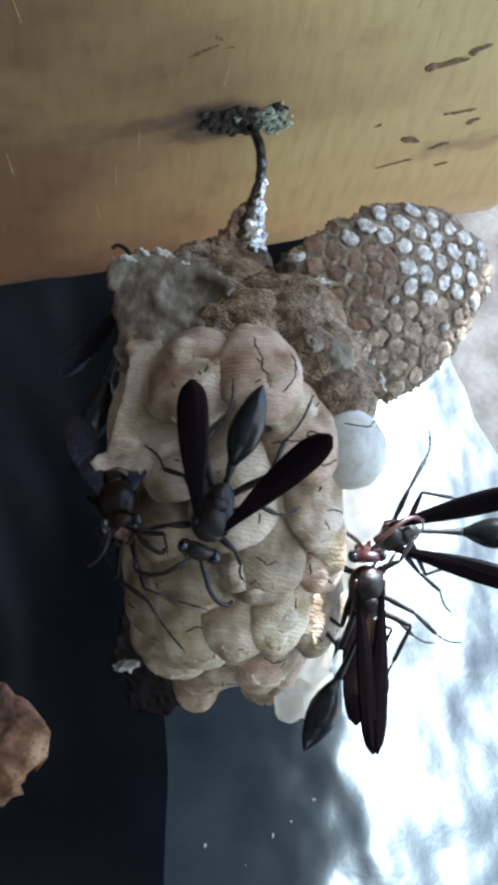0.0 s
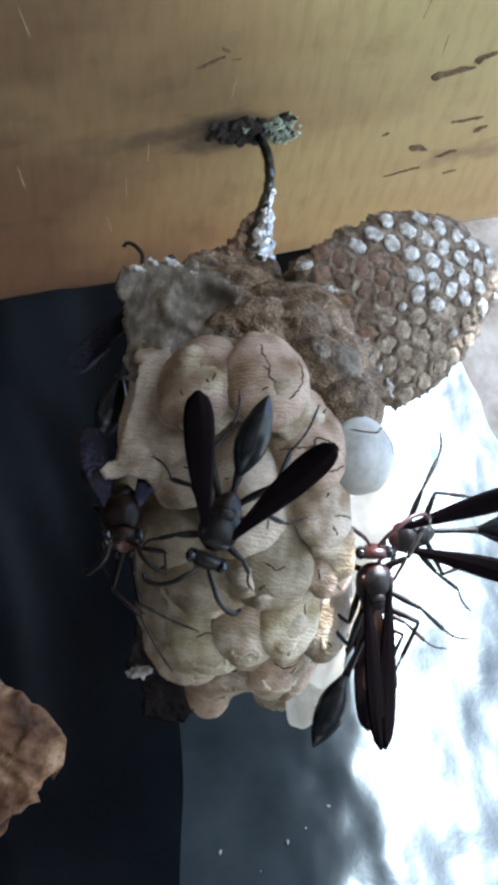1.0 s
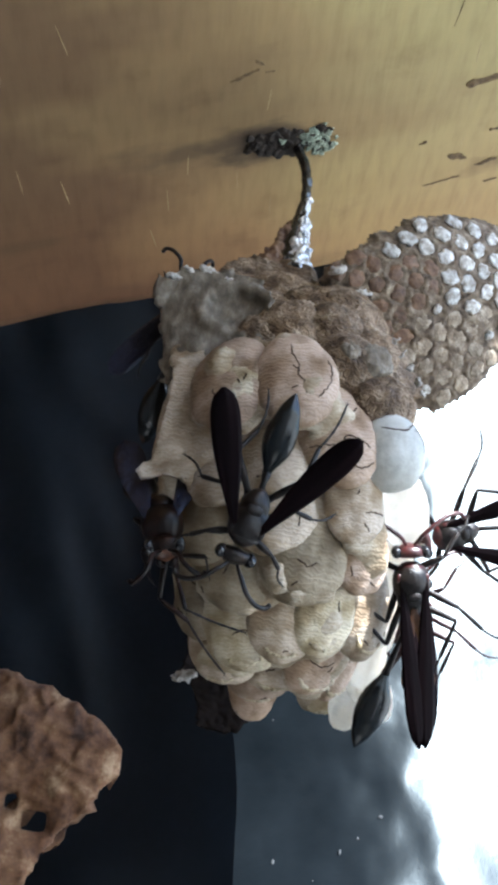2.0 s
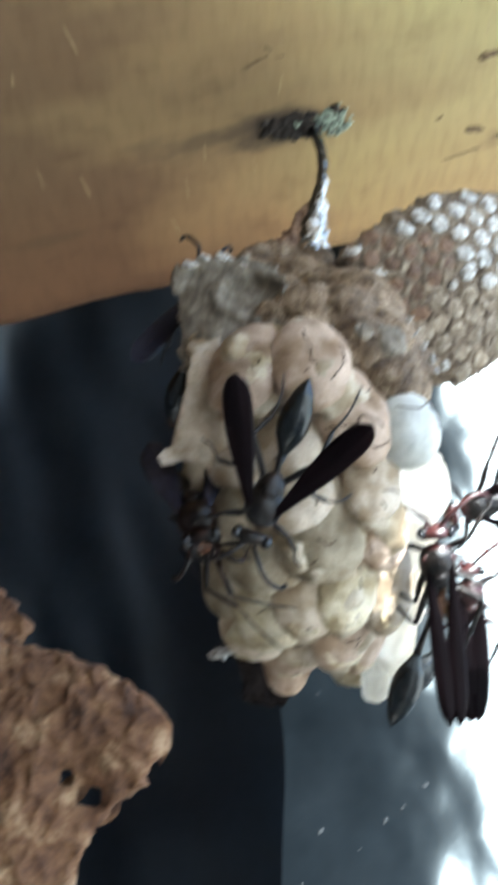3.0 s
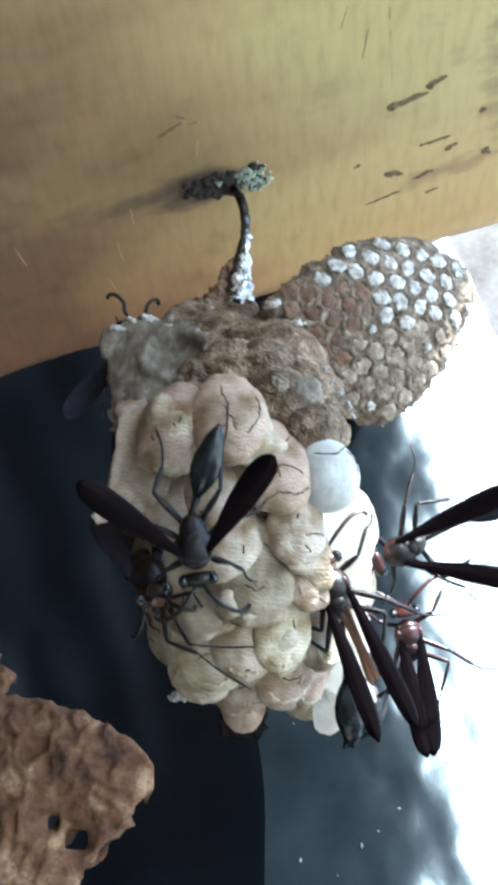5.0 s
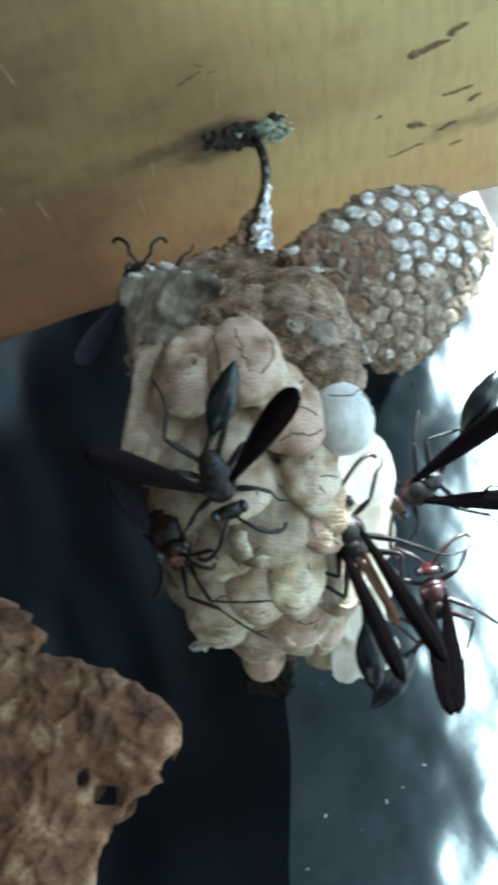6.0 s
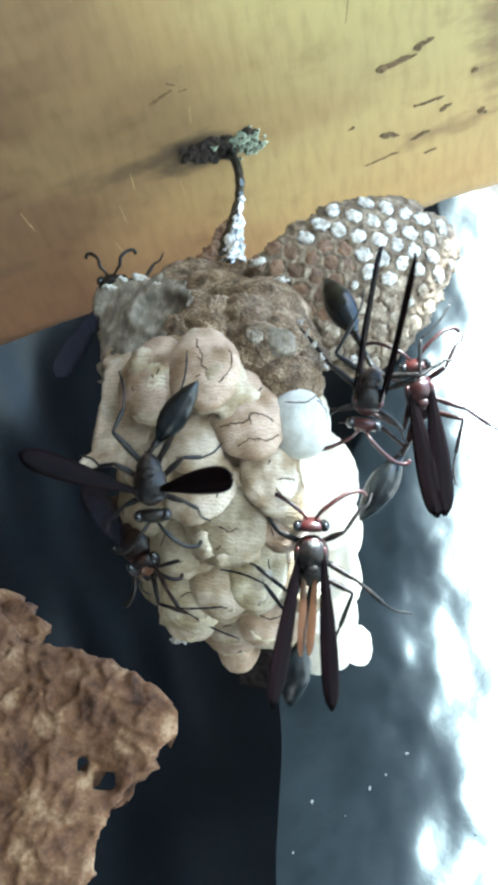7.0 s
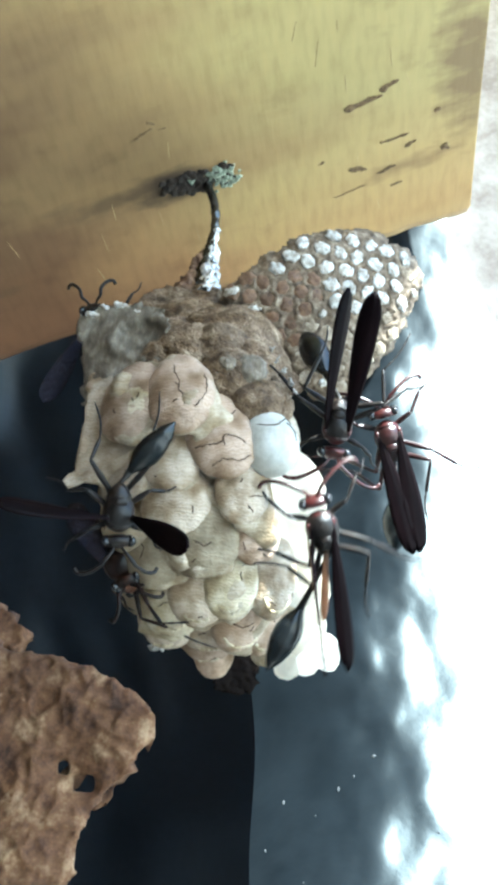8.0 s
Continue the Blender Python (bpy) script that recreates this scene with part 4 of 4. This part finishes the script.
            if depth(p) + 0.7 * noise.noise(Vector((p.x / 1.3, p.y / 1.3, 0))) + 0.35 * noise.noise(Vector((p.x / 0.5, p.y / 0.5, 0))) > 0:
                bm.faces.new((vert(i, j), vert(i + 1, j), vert(i + 1, j + 1), vert(i, j + 1)))
    for _ in range(3):
        bmesh.ops.delete(bm, geom=[f for f in bm.faces if sum(e.is_boundary for e in f.edges) > 2], context="FACES")
    bmesh.ops.delete(bm, geom=[v for v in bm.verts if not v.link_faces], context="VERTS")
    for back in (1.5, 2.0, 2.5):
        rim_edges = [e for e in bm.edges if e.is_boundary]
        made = bmesh.ops.extrude_edge_only(bm, edges=rim_edges)["geom"]
        for v in made:
            if isinstance(v, bmesh.types.BMVert):
                v.co.z -= back + 0.6 * noise.noise(v.co / 1.2)
                v.co.x += 0.06 * (mid.x - v.co.x) + 0.5 * noise.noise(v.co / 0.9)
                v.co.y += 0.06 * (mid.y - v.co.y) + 0.5 * noise.noise(v.co / 0.9 + Vector((5, 0, 0)))
    bmesh.ops.recalc_face_normals(bm, faces=bm.faces)
    comb = part("side_comb", bm, COMB, nest, "small brown comb of closed cells")

    def lid_mesh(name, variant, material):
        bm = bmesh.new()
        blob(bm, (0, 0, 0), (1.08, 1.08, 0.42), level=3)
        for v in bm.verts:
            a = math.atan2(v.co.y, v.co.x)
            v.co.xy *= 1 + 0.06 * math.cos(6 * a + variant) + 0.10 * math.sin(2 * a + variant * 2)
        rough_up(bm, 0.7, 0.26, variant * 4)
        bm.transform(Matrix.Scale(0.001, 4))
        for f in bm.faces:
            f.smooth = True
        me = bpy.data.meshes.new(name)
        bm.to_mesh(me)
        bm.free()
        me.materials.append(material)
        return me

    lids = [lid_mesh("silk_cap", k, SILK) for k in range(6)]
    plugs = [lid_mesh("cell_plug", k + 6, (PLUG, DULL)[k % 2]) for k in range(6)]
    # silk closes the upper cells; the others are stopped with brown paper
    for i, j, p in cells:
        if depth(p) < 0.7:
            continue
        slope = Vector((height(p + Vector((0.5, 0))) - height(p - Vector((0.5, 0))), height(p + Vector((0, 0.5))) - height(p - Vector((0, 0.5)))))
        stand = Vector((0, 0, 1)).rotation_difference(Vector((-slope.x, -slope.y, 1)).normalized()).to_matrix().to_4x4()
        brown = p.x < 19 - 0.5 * max(0.0, -20 - p.y) and p.y < -17.4 - 0.1 * (p.x - 10)
        chance = noise.noise(Vector((i * 1.3, j * 1.7, 2)))
        upper = p.y > -23.5 and not brown and p.x < 31
        m = mm(Matrix.Translation((p.x, p.y, height(p) - 0.05 + 0.2 * chance)) @ stand @ pose(0, 0, 0, 14 * noise.noise(Vector((i * 2.3, j * 1.9, 8))), 14 * noise.noise(Vector((i * 1.9, j * 2.3, 4))), 60 * ((i * 5 + j * 3) % 6)))
        if (upper and chance > -0.5) or (not upper and chance > 0.36):
            size = 1.06 + 0.3 * chance if upper else 0.62
            lid = new("silk_cap", lids[(i * 3 + j * 5) % 6])
            lid.matrix_basis = m @ Matrix.Diagonal((size, size * (1 - 0.3 * chance), 0.8, 1))
            tagged(lid, "white silk cap")
        elif chance > -0.5:
            lid = new("cell_plug", plugs[2 * ((i * 3 + j * 5) % 3) + (0 if brown else 1)])
            lid.matrix_basis = m @ Matrix.Translation((0, 0, -0.0002)) @ Matrix.Diagonal((1.05, 1.05 - 0.3 * chance, 0.6, 1))
            tagged(lid, "brown paper plug")
        else:
            continue
        lid.parent = comb
    return comb


# ---- wasps ----
def wing_pose(side, spread, lift, twist=0):
    return mm(Matrix.Translation((0.9, 1.45 * side, 1.45)) @ pose(0, 0, 0, 0, lift, -spread * side) @ pose(0, 0, 0, twist * side, 0, 0))


def tail_pose(pitch, yaw):
    return mm(Matrix.Translation((-3.3, 0, -0.3)) @ pose(0, 0, 0, 0, pitch, yaw))


def wing_blade(length, width, lobes=0.3):
    """A folded wing along -x: narrow at the root, broad and round at the tip."""
    bm = bmesh.new()
    n, cols = 18, 6
    rows = []
    for k in range(n + 1):
        t = k / n
        half = width / 2 * (0.22 + 0.78 * math.sin(min(1.0, t / 0.72) * math.pi / 2) ** 1.2)
        if t > 0.74:
            half *= math.sqrt(max(0.0, 1 - ((t - 0.74) / 0.262) ** 2.4))
        row = []
        for c in range(cols + 1):
            f = 2 * c / cols - 1
            lead = 0.35 * width * (t ** 2) * 0.5
            row.append(bm.verts.new((-length * t, half * f + lead * 0.6, lobes * (1 - f * f) * (0.4 + 0.6 * t) + 0.10 * math.sin(11 * f + 3 * t) + 0.9 * (t * length / 20) ** 2)))
        rows.append(row)
    for a, b in zip(rows, rows[1:]):
        for k in range(cols):
            bm.faces.new((a[k], a[k + 1], b[k + 1], b[k]))
    return bm


def make_wasp(label, legs, head_mat, tail=(0, 0), petiole_bend=0, petiole=6.2, wings=(28, 28), lift=10, antenna=1.0, rust=None, amber=False, span=19.6, wide=3.2, girth=1.0, bulk=1.0, wing_mat=None, face_mat=None):
    """Head along +x, back along +z; about 27 mm long."""
    w = thing("paper_wasp", label, "wasp", group="wasps on the nest")
    body = rust or CHITIN
    bm = bmesh.new()
    lathe(bm, [(-3.5, 0.4), (-3.2, 0.85), (-2.6, 1.3), (-1.8, 1.62), (-1.2, 1.66), (-0.9, 1.9), (0.2, 2.12), (1.2, 2.05), (1.9, 1.72), (2.35, 1.25), (2.7, 0.75)], 1.0, 0.98, 24)
    for v in bm.verts:
        if v.co.z > 0.9 and -1.5 < v.co.x < -0.8:
            v.co.z -= 0.22
        if v.co.z < 0:
            v.co.z *= 1.12
    bmesh.ops.subdivide_edges(bm, edges=bm.edges, cuts=1, use_grid_fill=True, smooth=0.4)
    rough_up(bm, 0.9, 0.07, 3)
    bm.transform(Matrix.Diagonal((0.5 + 0.5 * bulk, bulk, bulk, 1)))
    thorax = part("thorax", bm, body, w)
    bm = bmesh.new()
    lathe(bm, [(1.35, 0.3), (1.55, 1.35), (1.95, 1.72), (2.4, 1.28), (2.65, 0.9), (2.9, 0.5)], 1.03, 0.86, 20)
    bm.transform(Matrix.Translation((0, 0, 0.22)))
    part("collar", bm, head_mat, thorax, "narrow collar behind the head")
    bm = bmesh.new()
    lathe(bm, [(-0.55, 0.3), (-0.4, 0.75), (0, 0.95), (0.45, 0.8), (0.6, 0.35)], 1.0, 0.35, 14)
    bm.transform(Matrix.Translation((-1.25, 0, 1.62 * bulk)))
    part("scutellum", bm, body, thorax)
    bm = bmesh.new()
    blob(bm, (3.85, 0, -0.35), (1.15, 2.05, 1.75), level=3)
    for v in bm.verts:
        if v.co.x < 3.6:
            v.co.x = 3.6 + (v.co.x - 3.6) * 0.45
        v.co.y *= 1 - 0.16 * max(0, -v.co.z - 0.3)
    rough_up(bm, 0.7, 0.05, 1)
    head = part("head", bm, head_mat, w)
    bm = bmesh.new()
    blob(bm, (4.6, 0, -0.55), (0.5, 1.0, 1.15), level=3)
    part("clypeus", bm, face_mat or head_mat, head, "shield-shaped face plate")
    for s in (1, -1):
        bm = bmesh.new()
        blob(bm, (4.05, 1.58 * s, -0.1), (0.8, 0.72, 1.35), pose(0, 0, 0, -12 * s, 0, 0), level=3)
        part("eye", bm, EYE, head, "dark glossy compound eye")
        bm = bmesh.new()
        pts = curve_points([(4.75, 0.42 * s, 0.15), (5.5, 0.95 * s, 0.7), (6.1, 1.5 * s, 0.9), (7.3, 3.1 * s * antenna, 0.7), (8.2, 4.8 * s * antenna, 0.0), (8.3, 6.3 * s * antenna, -0.7), (7.7, 6.9 * s * antenna, -0.9)], 4)
        tube(bm, pts, [0.17 + 0.10 * min(1, k / 9) + 0.02 * (k % 2) for k in range(len(pts))], 7)
        part("antenna", bm, head_mat, head, "curved segmented antenna")
        bm = bmesh.new()
        tube(bm, curve_points([(4.5, 0.9 * s, -1.5), (4.9, 0.7 * s, -2.0), (4.8, 0.15 * s, -2.35)], 3), [0.34, 0.34, 0.32, 0.28, 0.24, 0.18, 0.1], 7)
        part("mandible", bm, head_mat, head)
    # gaster, with the thin petiole as its piece
    bend = pose(0, 0, 0, 0, petiole_bend, 0)
    end = bend @ Vector((-petiole, 0, 0))
    bm = bmesh.new()
    prof = [(-10.9, 0.06), (-10.7, 0.22), (-10.1, 0.62), (-9.2, 1.12), (-8.2, 1.52), (-8.05, 1.50), (-7.0, 1.86), (-5.6, 2.12), (-5.45, 2.08), (-4.2, 2.12), (-2.9, 1.82), (-1.7, 1.28), (-0.8, 0.78), (0.0, 0.48), (0.3, 0.3)]
    lathe(bm, [(a * girth, b * girth) for a, b in prof], 1.0, 0.9, 24, bend=0.5)
    bm.transform(Matrix.Translation(end))
    gaster = part("gaster", bm, GASTER, w, "glossy blue-black pointed abdomen", at=tail_pose(*tail))
    bm = bmesh.new()
    lathe(bm, [(-petiole - 0.3, 0.56), (-petiole + 0.6, 0.46), (-0.5 * petiole, 0.33), (-0.6, 0.34), (0.5, 0.42)], sides=12, bend=0.25)
    bm.transform(bend)
    part("petiole", bm, body, gaster, "thin waist stalk")
    pair = []
    for s, spread in zip((1, -1), wings):
        wing = part("forewing", wing_blade(span, wide), wing_mat or WING, w, "long smoky brown-black forewing", at=wing_pose(s, spread, lift))
        thick = wing.modifiers.new("thick", "SOLIDIFY")
        thick.thickness = 0.0001
        hind = part("hindwing", wing_blade(span * 0.6, 1.1 if amber else 1.7, 0.15), AMBER if amber else WING, wing, "short amber hindwing" if amber else "short dark hindwing", at=mm(Matrix.Translation((-1.2, (-0.9 if amber else -0.1) * s, -0.55)) @ pose(0, 0, 0, 0, 2, (8 if amber else 1) * s)))
        thick = hind.modifiers.new("thick", "SOLIDIFY")
        thick.thickness = 0.00008
        bm = bmesh.new()
        blob(bm, (1.0, 1.62 * s, 1.2), (0.6, 0.4, 0.35), level=2)
        part("tegula", bm, head_mat, thorax)
        pair.append(wing)
    for joints in legs:
        a, b, c, d = (Vector(j) for j in joints)
        bm = bmesh.new()
        tube(bm, [a, a.lerp(b, 0.15), a.lerp(b, 0.5), a.lerp(b, 0.9), b], [0.5, 0.36, 0.44, 0.3, 0.22], 9)
        leg = part("leg", bm, body, w)
        bm = bmesh.new()
        tube(bm, [b, b.lerp(c, 0.1), b.lerp(c, 0.65), b.lerp(c, 0.95), c], [0.18, 0.24, 0.30, 0.27, 0.2], 8)
        tube(bm, [c, c + (c - b).normalized() * 0.5 + Vector((0.25, 0, -0.15))], [0.08, 0.02], 5)
        part("tibia", bm, body, leg)
        bm = bmesh.new()
        sag = (d - c).cross(Vector((0, 0, 1))).normalized() * 0.35
        line = [c.lerp(d, k / 10) + sag * math.sin(math.pi * k / 10) + Vector((0, 0, 0.15 * math.sin(math.pi * k / 10))) for k in range(11)]
        tube(bm, line, [0.12 if k % 2 else 0.17 for k in range(10)] + [0.09], 7)
        for s in (1, -1):
            tube(bm, [d, d + (d - c).normalized() * 0.4 + sag * 0.6 * s + Vector((0, 0, -0.12))], [0.07, 0.02], 5)
        part("tarsus", bm, body, leg)
    return w, pair, gaster


def mirrored(joints):
    return [(x, -y, z) for x, y, z in joints]


HIND = [(-2.4, 1.0, -1.2), (-3.6, 6.0, 0.2), (-8.2, 5.4, -0.8), (-13.6, 8.6, -2.8)]
HIND_OUT = [(-2.4, 1.0, -1.2), (-4.4, 5.2, 0.6), (-9.0, 3.6, -1.4), (-13.4, 3.0, -3.4)]
MID = [(-0.5, 1.4, -1.6), (-3.0, 5.8, -0.4), (-6.0, 9.0, -2.0), (-7.6, 12.6, -3.4)]
FORE = [(1.8, 1.2, -1.7), (2.8, 3.8, -1.2), (4.0, 5.2, -2.8), (5.6, 6.4, -3.6)]
REACH_HIND = [(-2.4, 1.0, -1.2), (-7.0, 3.2, 0.0), (-3.6, 6.0, -1.2), (-2.0, 11.5, -2.6)]
REACH_MID = [(-0.5, 1.4, -1.6), (-4.4, 3.0, -0.4), (-1.4, 7.0, -1.6), (0.2, 12.4, -2.8)]
REACH_FORE = [(1.8, 1.2, -1.7), (3.2, 4.2, -0.6), (6.0, 6.2, -1.4), (7.6, 7.6, -2.4)]
TUCK_HIND = [(-2.4, 1.0, -1.2), (-4.2, 2.8, -0.8), (-6.4, 2.4, -2.2), (-9.0, 2.6, -3.2)]
TUCK_MID = [(-0.5, 1.4, -1.6), (-2.2, 3.2, -1.4), (-3.6, 2.6, -3.2), (-5.0, 2.4, -4.4)]
TUCK_FORE = [(1.8, 1.2, -1.7), (2.8, 2.6, -1.8), (4.2, 2.0, -3.2), (5.6, 1.6, -4.2)]
SPREAD_LEGS = [HIND, mirrored(HIND_OUT), MID, mirrored(MID), FORE, mirrored(FORE)]
CLING_LEGS = [mirrored(REACH_HIND), mirrored(REACH_MID), mirrored(REACH_FORE), TUCK_HIND, TUCK_MID, TUCK_FORE]
REST_HIND_L = [(-2.4, -1.0, -1.2), (-6.5, -3.9, 0.4), (-9.2, -2.6, -1.0), (-13.7, -3.0, -3.2)]
REST_HIND_R = [(-2.4, 1.0, -1.2), (-6.0, 3.8, 0.6), (-9.8, 4.2, -1.0), (-15.4, 5.6, -3.4)]
REST_MID = [(-0.5, 1.4, -1.6), (-2.6, 4.2, -0.6), (-2.4, 6.4, -1.8), (-3.8, 8.8, -3.4)]
REST_LEGS = [REST_HIND_R, REST_HIND_L, REST_MID, mirrored(REST_MID), FORE, mirrored(FORE)]
HUNCH_FORE = [(1.6, 0.8, -1.7), (7.1, 1.1, -2.8), (9.8, 1.6, -4.2), (10.0, 7.9, -9.0)]
HUNCH_MID = [(-0.5, 0.9, -1.6), (6.6, -1.2, -5.6), (8.8, 1.7, -7.4), (10.4, 5.2, -15.4)]
HUNCH_NEAR = [(1.8, 1.2, -1.7), (5.2, 1.6, -0.4), (5.8, 4.4, -0.5), (5.8, 4.6, -3.8)]
HUNCH_LEGS = [HUNCH_FORE, HUNCH_MID, HUNCH_NEAR, mirrored(TUCK_HIND), mirrored(TUCK_MID), mirrored(TUCK_FORE)]
REACH_LEGS = [REACH_HIND, REACH_MID, REACH_FORE, mirrored(HIND_OUT), mirrored(MID), mirrored(REACH_FORE)]

make_setting()
make_rafter()
make_sheets()
make_fragment()
make_scrap()
make_side_comb(make_nest())
wasp_a, wings_a, tail_a = make_wasp("black wasp with spread dark wings, resting on the capped cells", REST_LEGS, CHITIN, petiole_bend=-20, petiole=2.0, span=14.8, antenna=0.8, girth=0.84)
wasp_b, wings_b, tail_b = make_wasp("dark wasp with ruddy face, hunched at the shaded nest edge", HUNCH_LEGS, UMBER, wings=(24, 12), lift=6, tail=(-30, 20), petiole=3.0, span=12, wide=3.8, rust=UMBER, girth=0.95, bulk=1.14, antenna=0.6, wing_mat=SHEEN, face_mat=RUDDY)
wasp_c, wings_c, tail_c = make_wasp("black wasp with bluish glints behind the frayed paper edge", CLING_LEGS, CHITIN, wings=(34, 16), lift=6, span=13, wide=3.4, antenna=0.55, tail=(-30, 10), wing_mat=SHEEN)
wasp_d, wings_d, tail_d = make_wasp("black wasp with red-brown head, long wings folded back", REACH_LEGS, RUST, wings=(3, 3), lift=4, amber=True, wide=2.3, petiole=8.0, girth=0.92, bulk=1.06)
wasp_e, wings_e, tail_e = make_wasp("dark wasp on the sunlit side of the nest, wings apart", SPREAD_LEGS, RUST, wings=(30, 4))
wasp_f, wings_f, tail_f = make_wasp("red-brown wasp crawling behind the others in the light", REACH_LEGS, RUST, wings=(-3, -3), lift=6, rust=RUSTY, span=18)


def motions():
    walk(wasp_a, [(t, on_face(*p)) for t, *p in (
        (0, -5.5, -51.4, 46, -105), (1.5, -5.6, -51.8, 46, -105), (3, -5.8, -51.8, 46, -107), (4, -5.5, -51.0, 46, -100),
        (4.5, -6.0, -51.0, 46, -95), (5.8, -4.3, -49.8, 46, -68), (6.5, -5.3, -50.8, 46, -72), (7, -7.5, -50.0, 46, -85), (7.5, -8.8, -50.5, 46, -90, 0, -14), (8, -9.0, -51.4, 46, -92, 0, -18))])
    walk(tail_a, [(t, tail_pose(*p)) for t, *p in ((0, 6, 2), (3, 6, 2), (4.5, 6, -10), (5.8, 8, -40), (8, 8, -40))])
    for s, wing in zip((1, -1), wings_a):
        walk(wing, [(t, wing_pose(s, left if s < 0 else right, up if s > 0 else down, 0 if s > 0 else max(0, 26 * (t - 5.8)))) for t, left, right, up, down in (
            (0, 28, 22, 16, 13), (3, 29, 23, 16, 13), (4, 36, 30, 20, 16), (4.5, 44, 32, 22, 16), (5.8, 49, 53, 26, 16), (6.5, 56, 64, 34, 14), (7, 68, 80, 46, 10), (8, 84, 112, 68, 6))])
    walk(wasp_b, [(t, on_face(*p)) for t, *p in (
        (0, -15.2, -51.7, 37, -75, -50), (1.0, -15.6, -52.4, 37, -82, -50), (1.7, -15.2, -53.2, 37, -80, -50), (3, -13.4, -54.6, 37, -70, -50), (4.5, -11.8, -54.6, 36.6, -66, -52), (6, -11.2, -57.0, 36, -64, -46), (8, -10.8, -59.6, 34.4, -62, -40))])
    walk(wasp_c, [(t, on_face(*p)) for t, *p in (
        (0, -15.6, -30.4, 13, 84, 0, 24), (1.5, -15.6, -28.4, 13, 84, 0, 24), (4.5, -15.6, -28.0, 13, 84, 0, 22), (5.8, -16.8, -26.2, 13.6, 90, 0, 8), (8, -17.6, -26.8, 13.6, 96, 0, 0))])
    walk(wasp_d, [(t, on_face(*p)) for t, *p in (
        (0, 15.6, -59.6, 32, 98), (1.5, 15.2, -58.4, 32, 98), (3, 16.1, -59.4, 32, 98), (4, 13.4, -58.4, 33, 101), (4.5, 11.8, -57.8, 34, 104),
        (5.8, 11.4, -57.8, 35, 112), (6, 11.4, -57.8, 35, 112), (6.5, 9.4, -61.0, 38, 108), (7, 12, -60.0, 40, 90), (7.5, 13.6, -62.2, 40, 78), (8, 17.7, -54.7, 40, 105))])
    walk(tail_d, [(t, tail_pose(*p)) for t, *p in ((0, -6, -24), (3, -6, -22), (4.5, -10, -12), (6, -12, -14), (6.5, -22, -4), (7, -15, -10), (7.5, 0, -29), (8, 0, -43))])
    for s, wing in zip((1, -1), wings_d):
        walk(wing, [(t, wing_pose(s, a if s > 0 else b, 4, c if s > 0 else 0)) for t, a, b, c in ((0, -4, -3, 0), (3, -4, -1, 0), (4.5, -3, 6, 0), (5.8, -4, 12, 0), (6.5, 0, 9, 0), (7, 10, 4, 10), (7.5, 16, 0, 35), (8, 12, -8, 86))])
    walk(wasp_e, [(t, on_face(*p)) for t, *p in (
        (0, 23.2, -54.6, 14, 195), (3, 24.6, -53.2, 14, 200), (4.5, 22.8, -55.8, 14, 200), (5.8, 22.8, -52.6, 16, 215), (6, 22.4, -53.2, 16, 215),
        (6.5, 22.6, -46.0, 28, 240), (7, 19.5, -39.4, 33, 260), (7.5, 19.4, -39.0, 34, 265), (8, 19.8, -40.4, 34, 263))])
    walk(tail_e, [(t, tail_pose(*p)) for t, *p in ((0, 0, -10), (4.5, 0, -5), (5.8, 0, 21), (7, -34, 36), (8, -48, 34))])
    for s, wing in zip((1, -1), wings_e):
        walk(wing, [(t, wing_pose(s, a if s > 0 else b, 8, c if s > 0 else d)) for t, a, b, c, d in ((0, 22, 8, 0, 0), (3, 26, 6, 0, 0), (5.8, 33, 2, 0, 0), (6.5, 30, 10, 50, 50), (7, 6, 4, 78, 78), (7.4, 6, 3, 25, 60), (8, 3, 1, 10, 52))])
    walk(wasp_f, [(t, on_face(*p)) for t, *p in (
        (0, 21.2, -65, 6, 98), (1.5, 21.2, -65, 6, 98), (3, 26, -67.4, 5, 95), (4.5, 25, -68, 5, 100), (5.8, 25.7, -70.6, 5, 100), (6, 25.8, -70.2, 5, 100),
        (6.5, 24.8, -52.4, 20, 95), (7, 27.0, -39.6, 22, 100), (7.5, 27.2, -41.6, 22, 102), (8, 27.8, -43.0, 22, 104))])
    walk(tail_f, [(t, tail_pose(*p)) for t, *p in ((0, 0, -36), (5.8, 0, -48), (6.5, 0, -34), (7, 0, -42), (7.5, -10, -40), (8, -30, -10))])


motions()
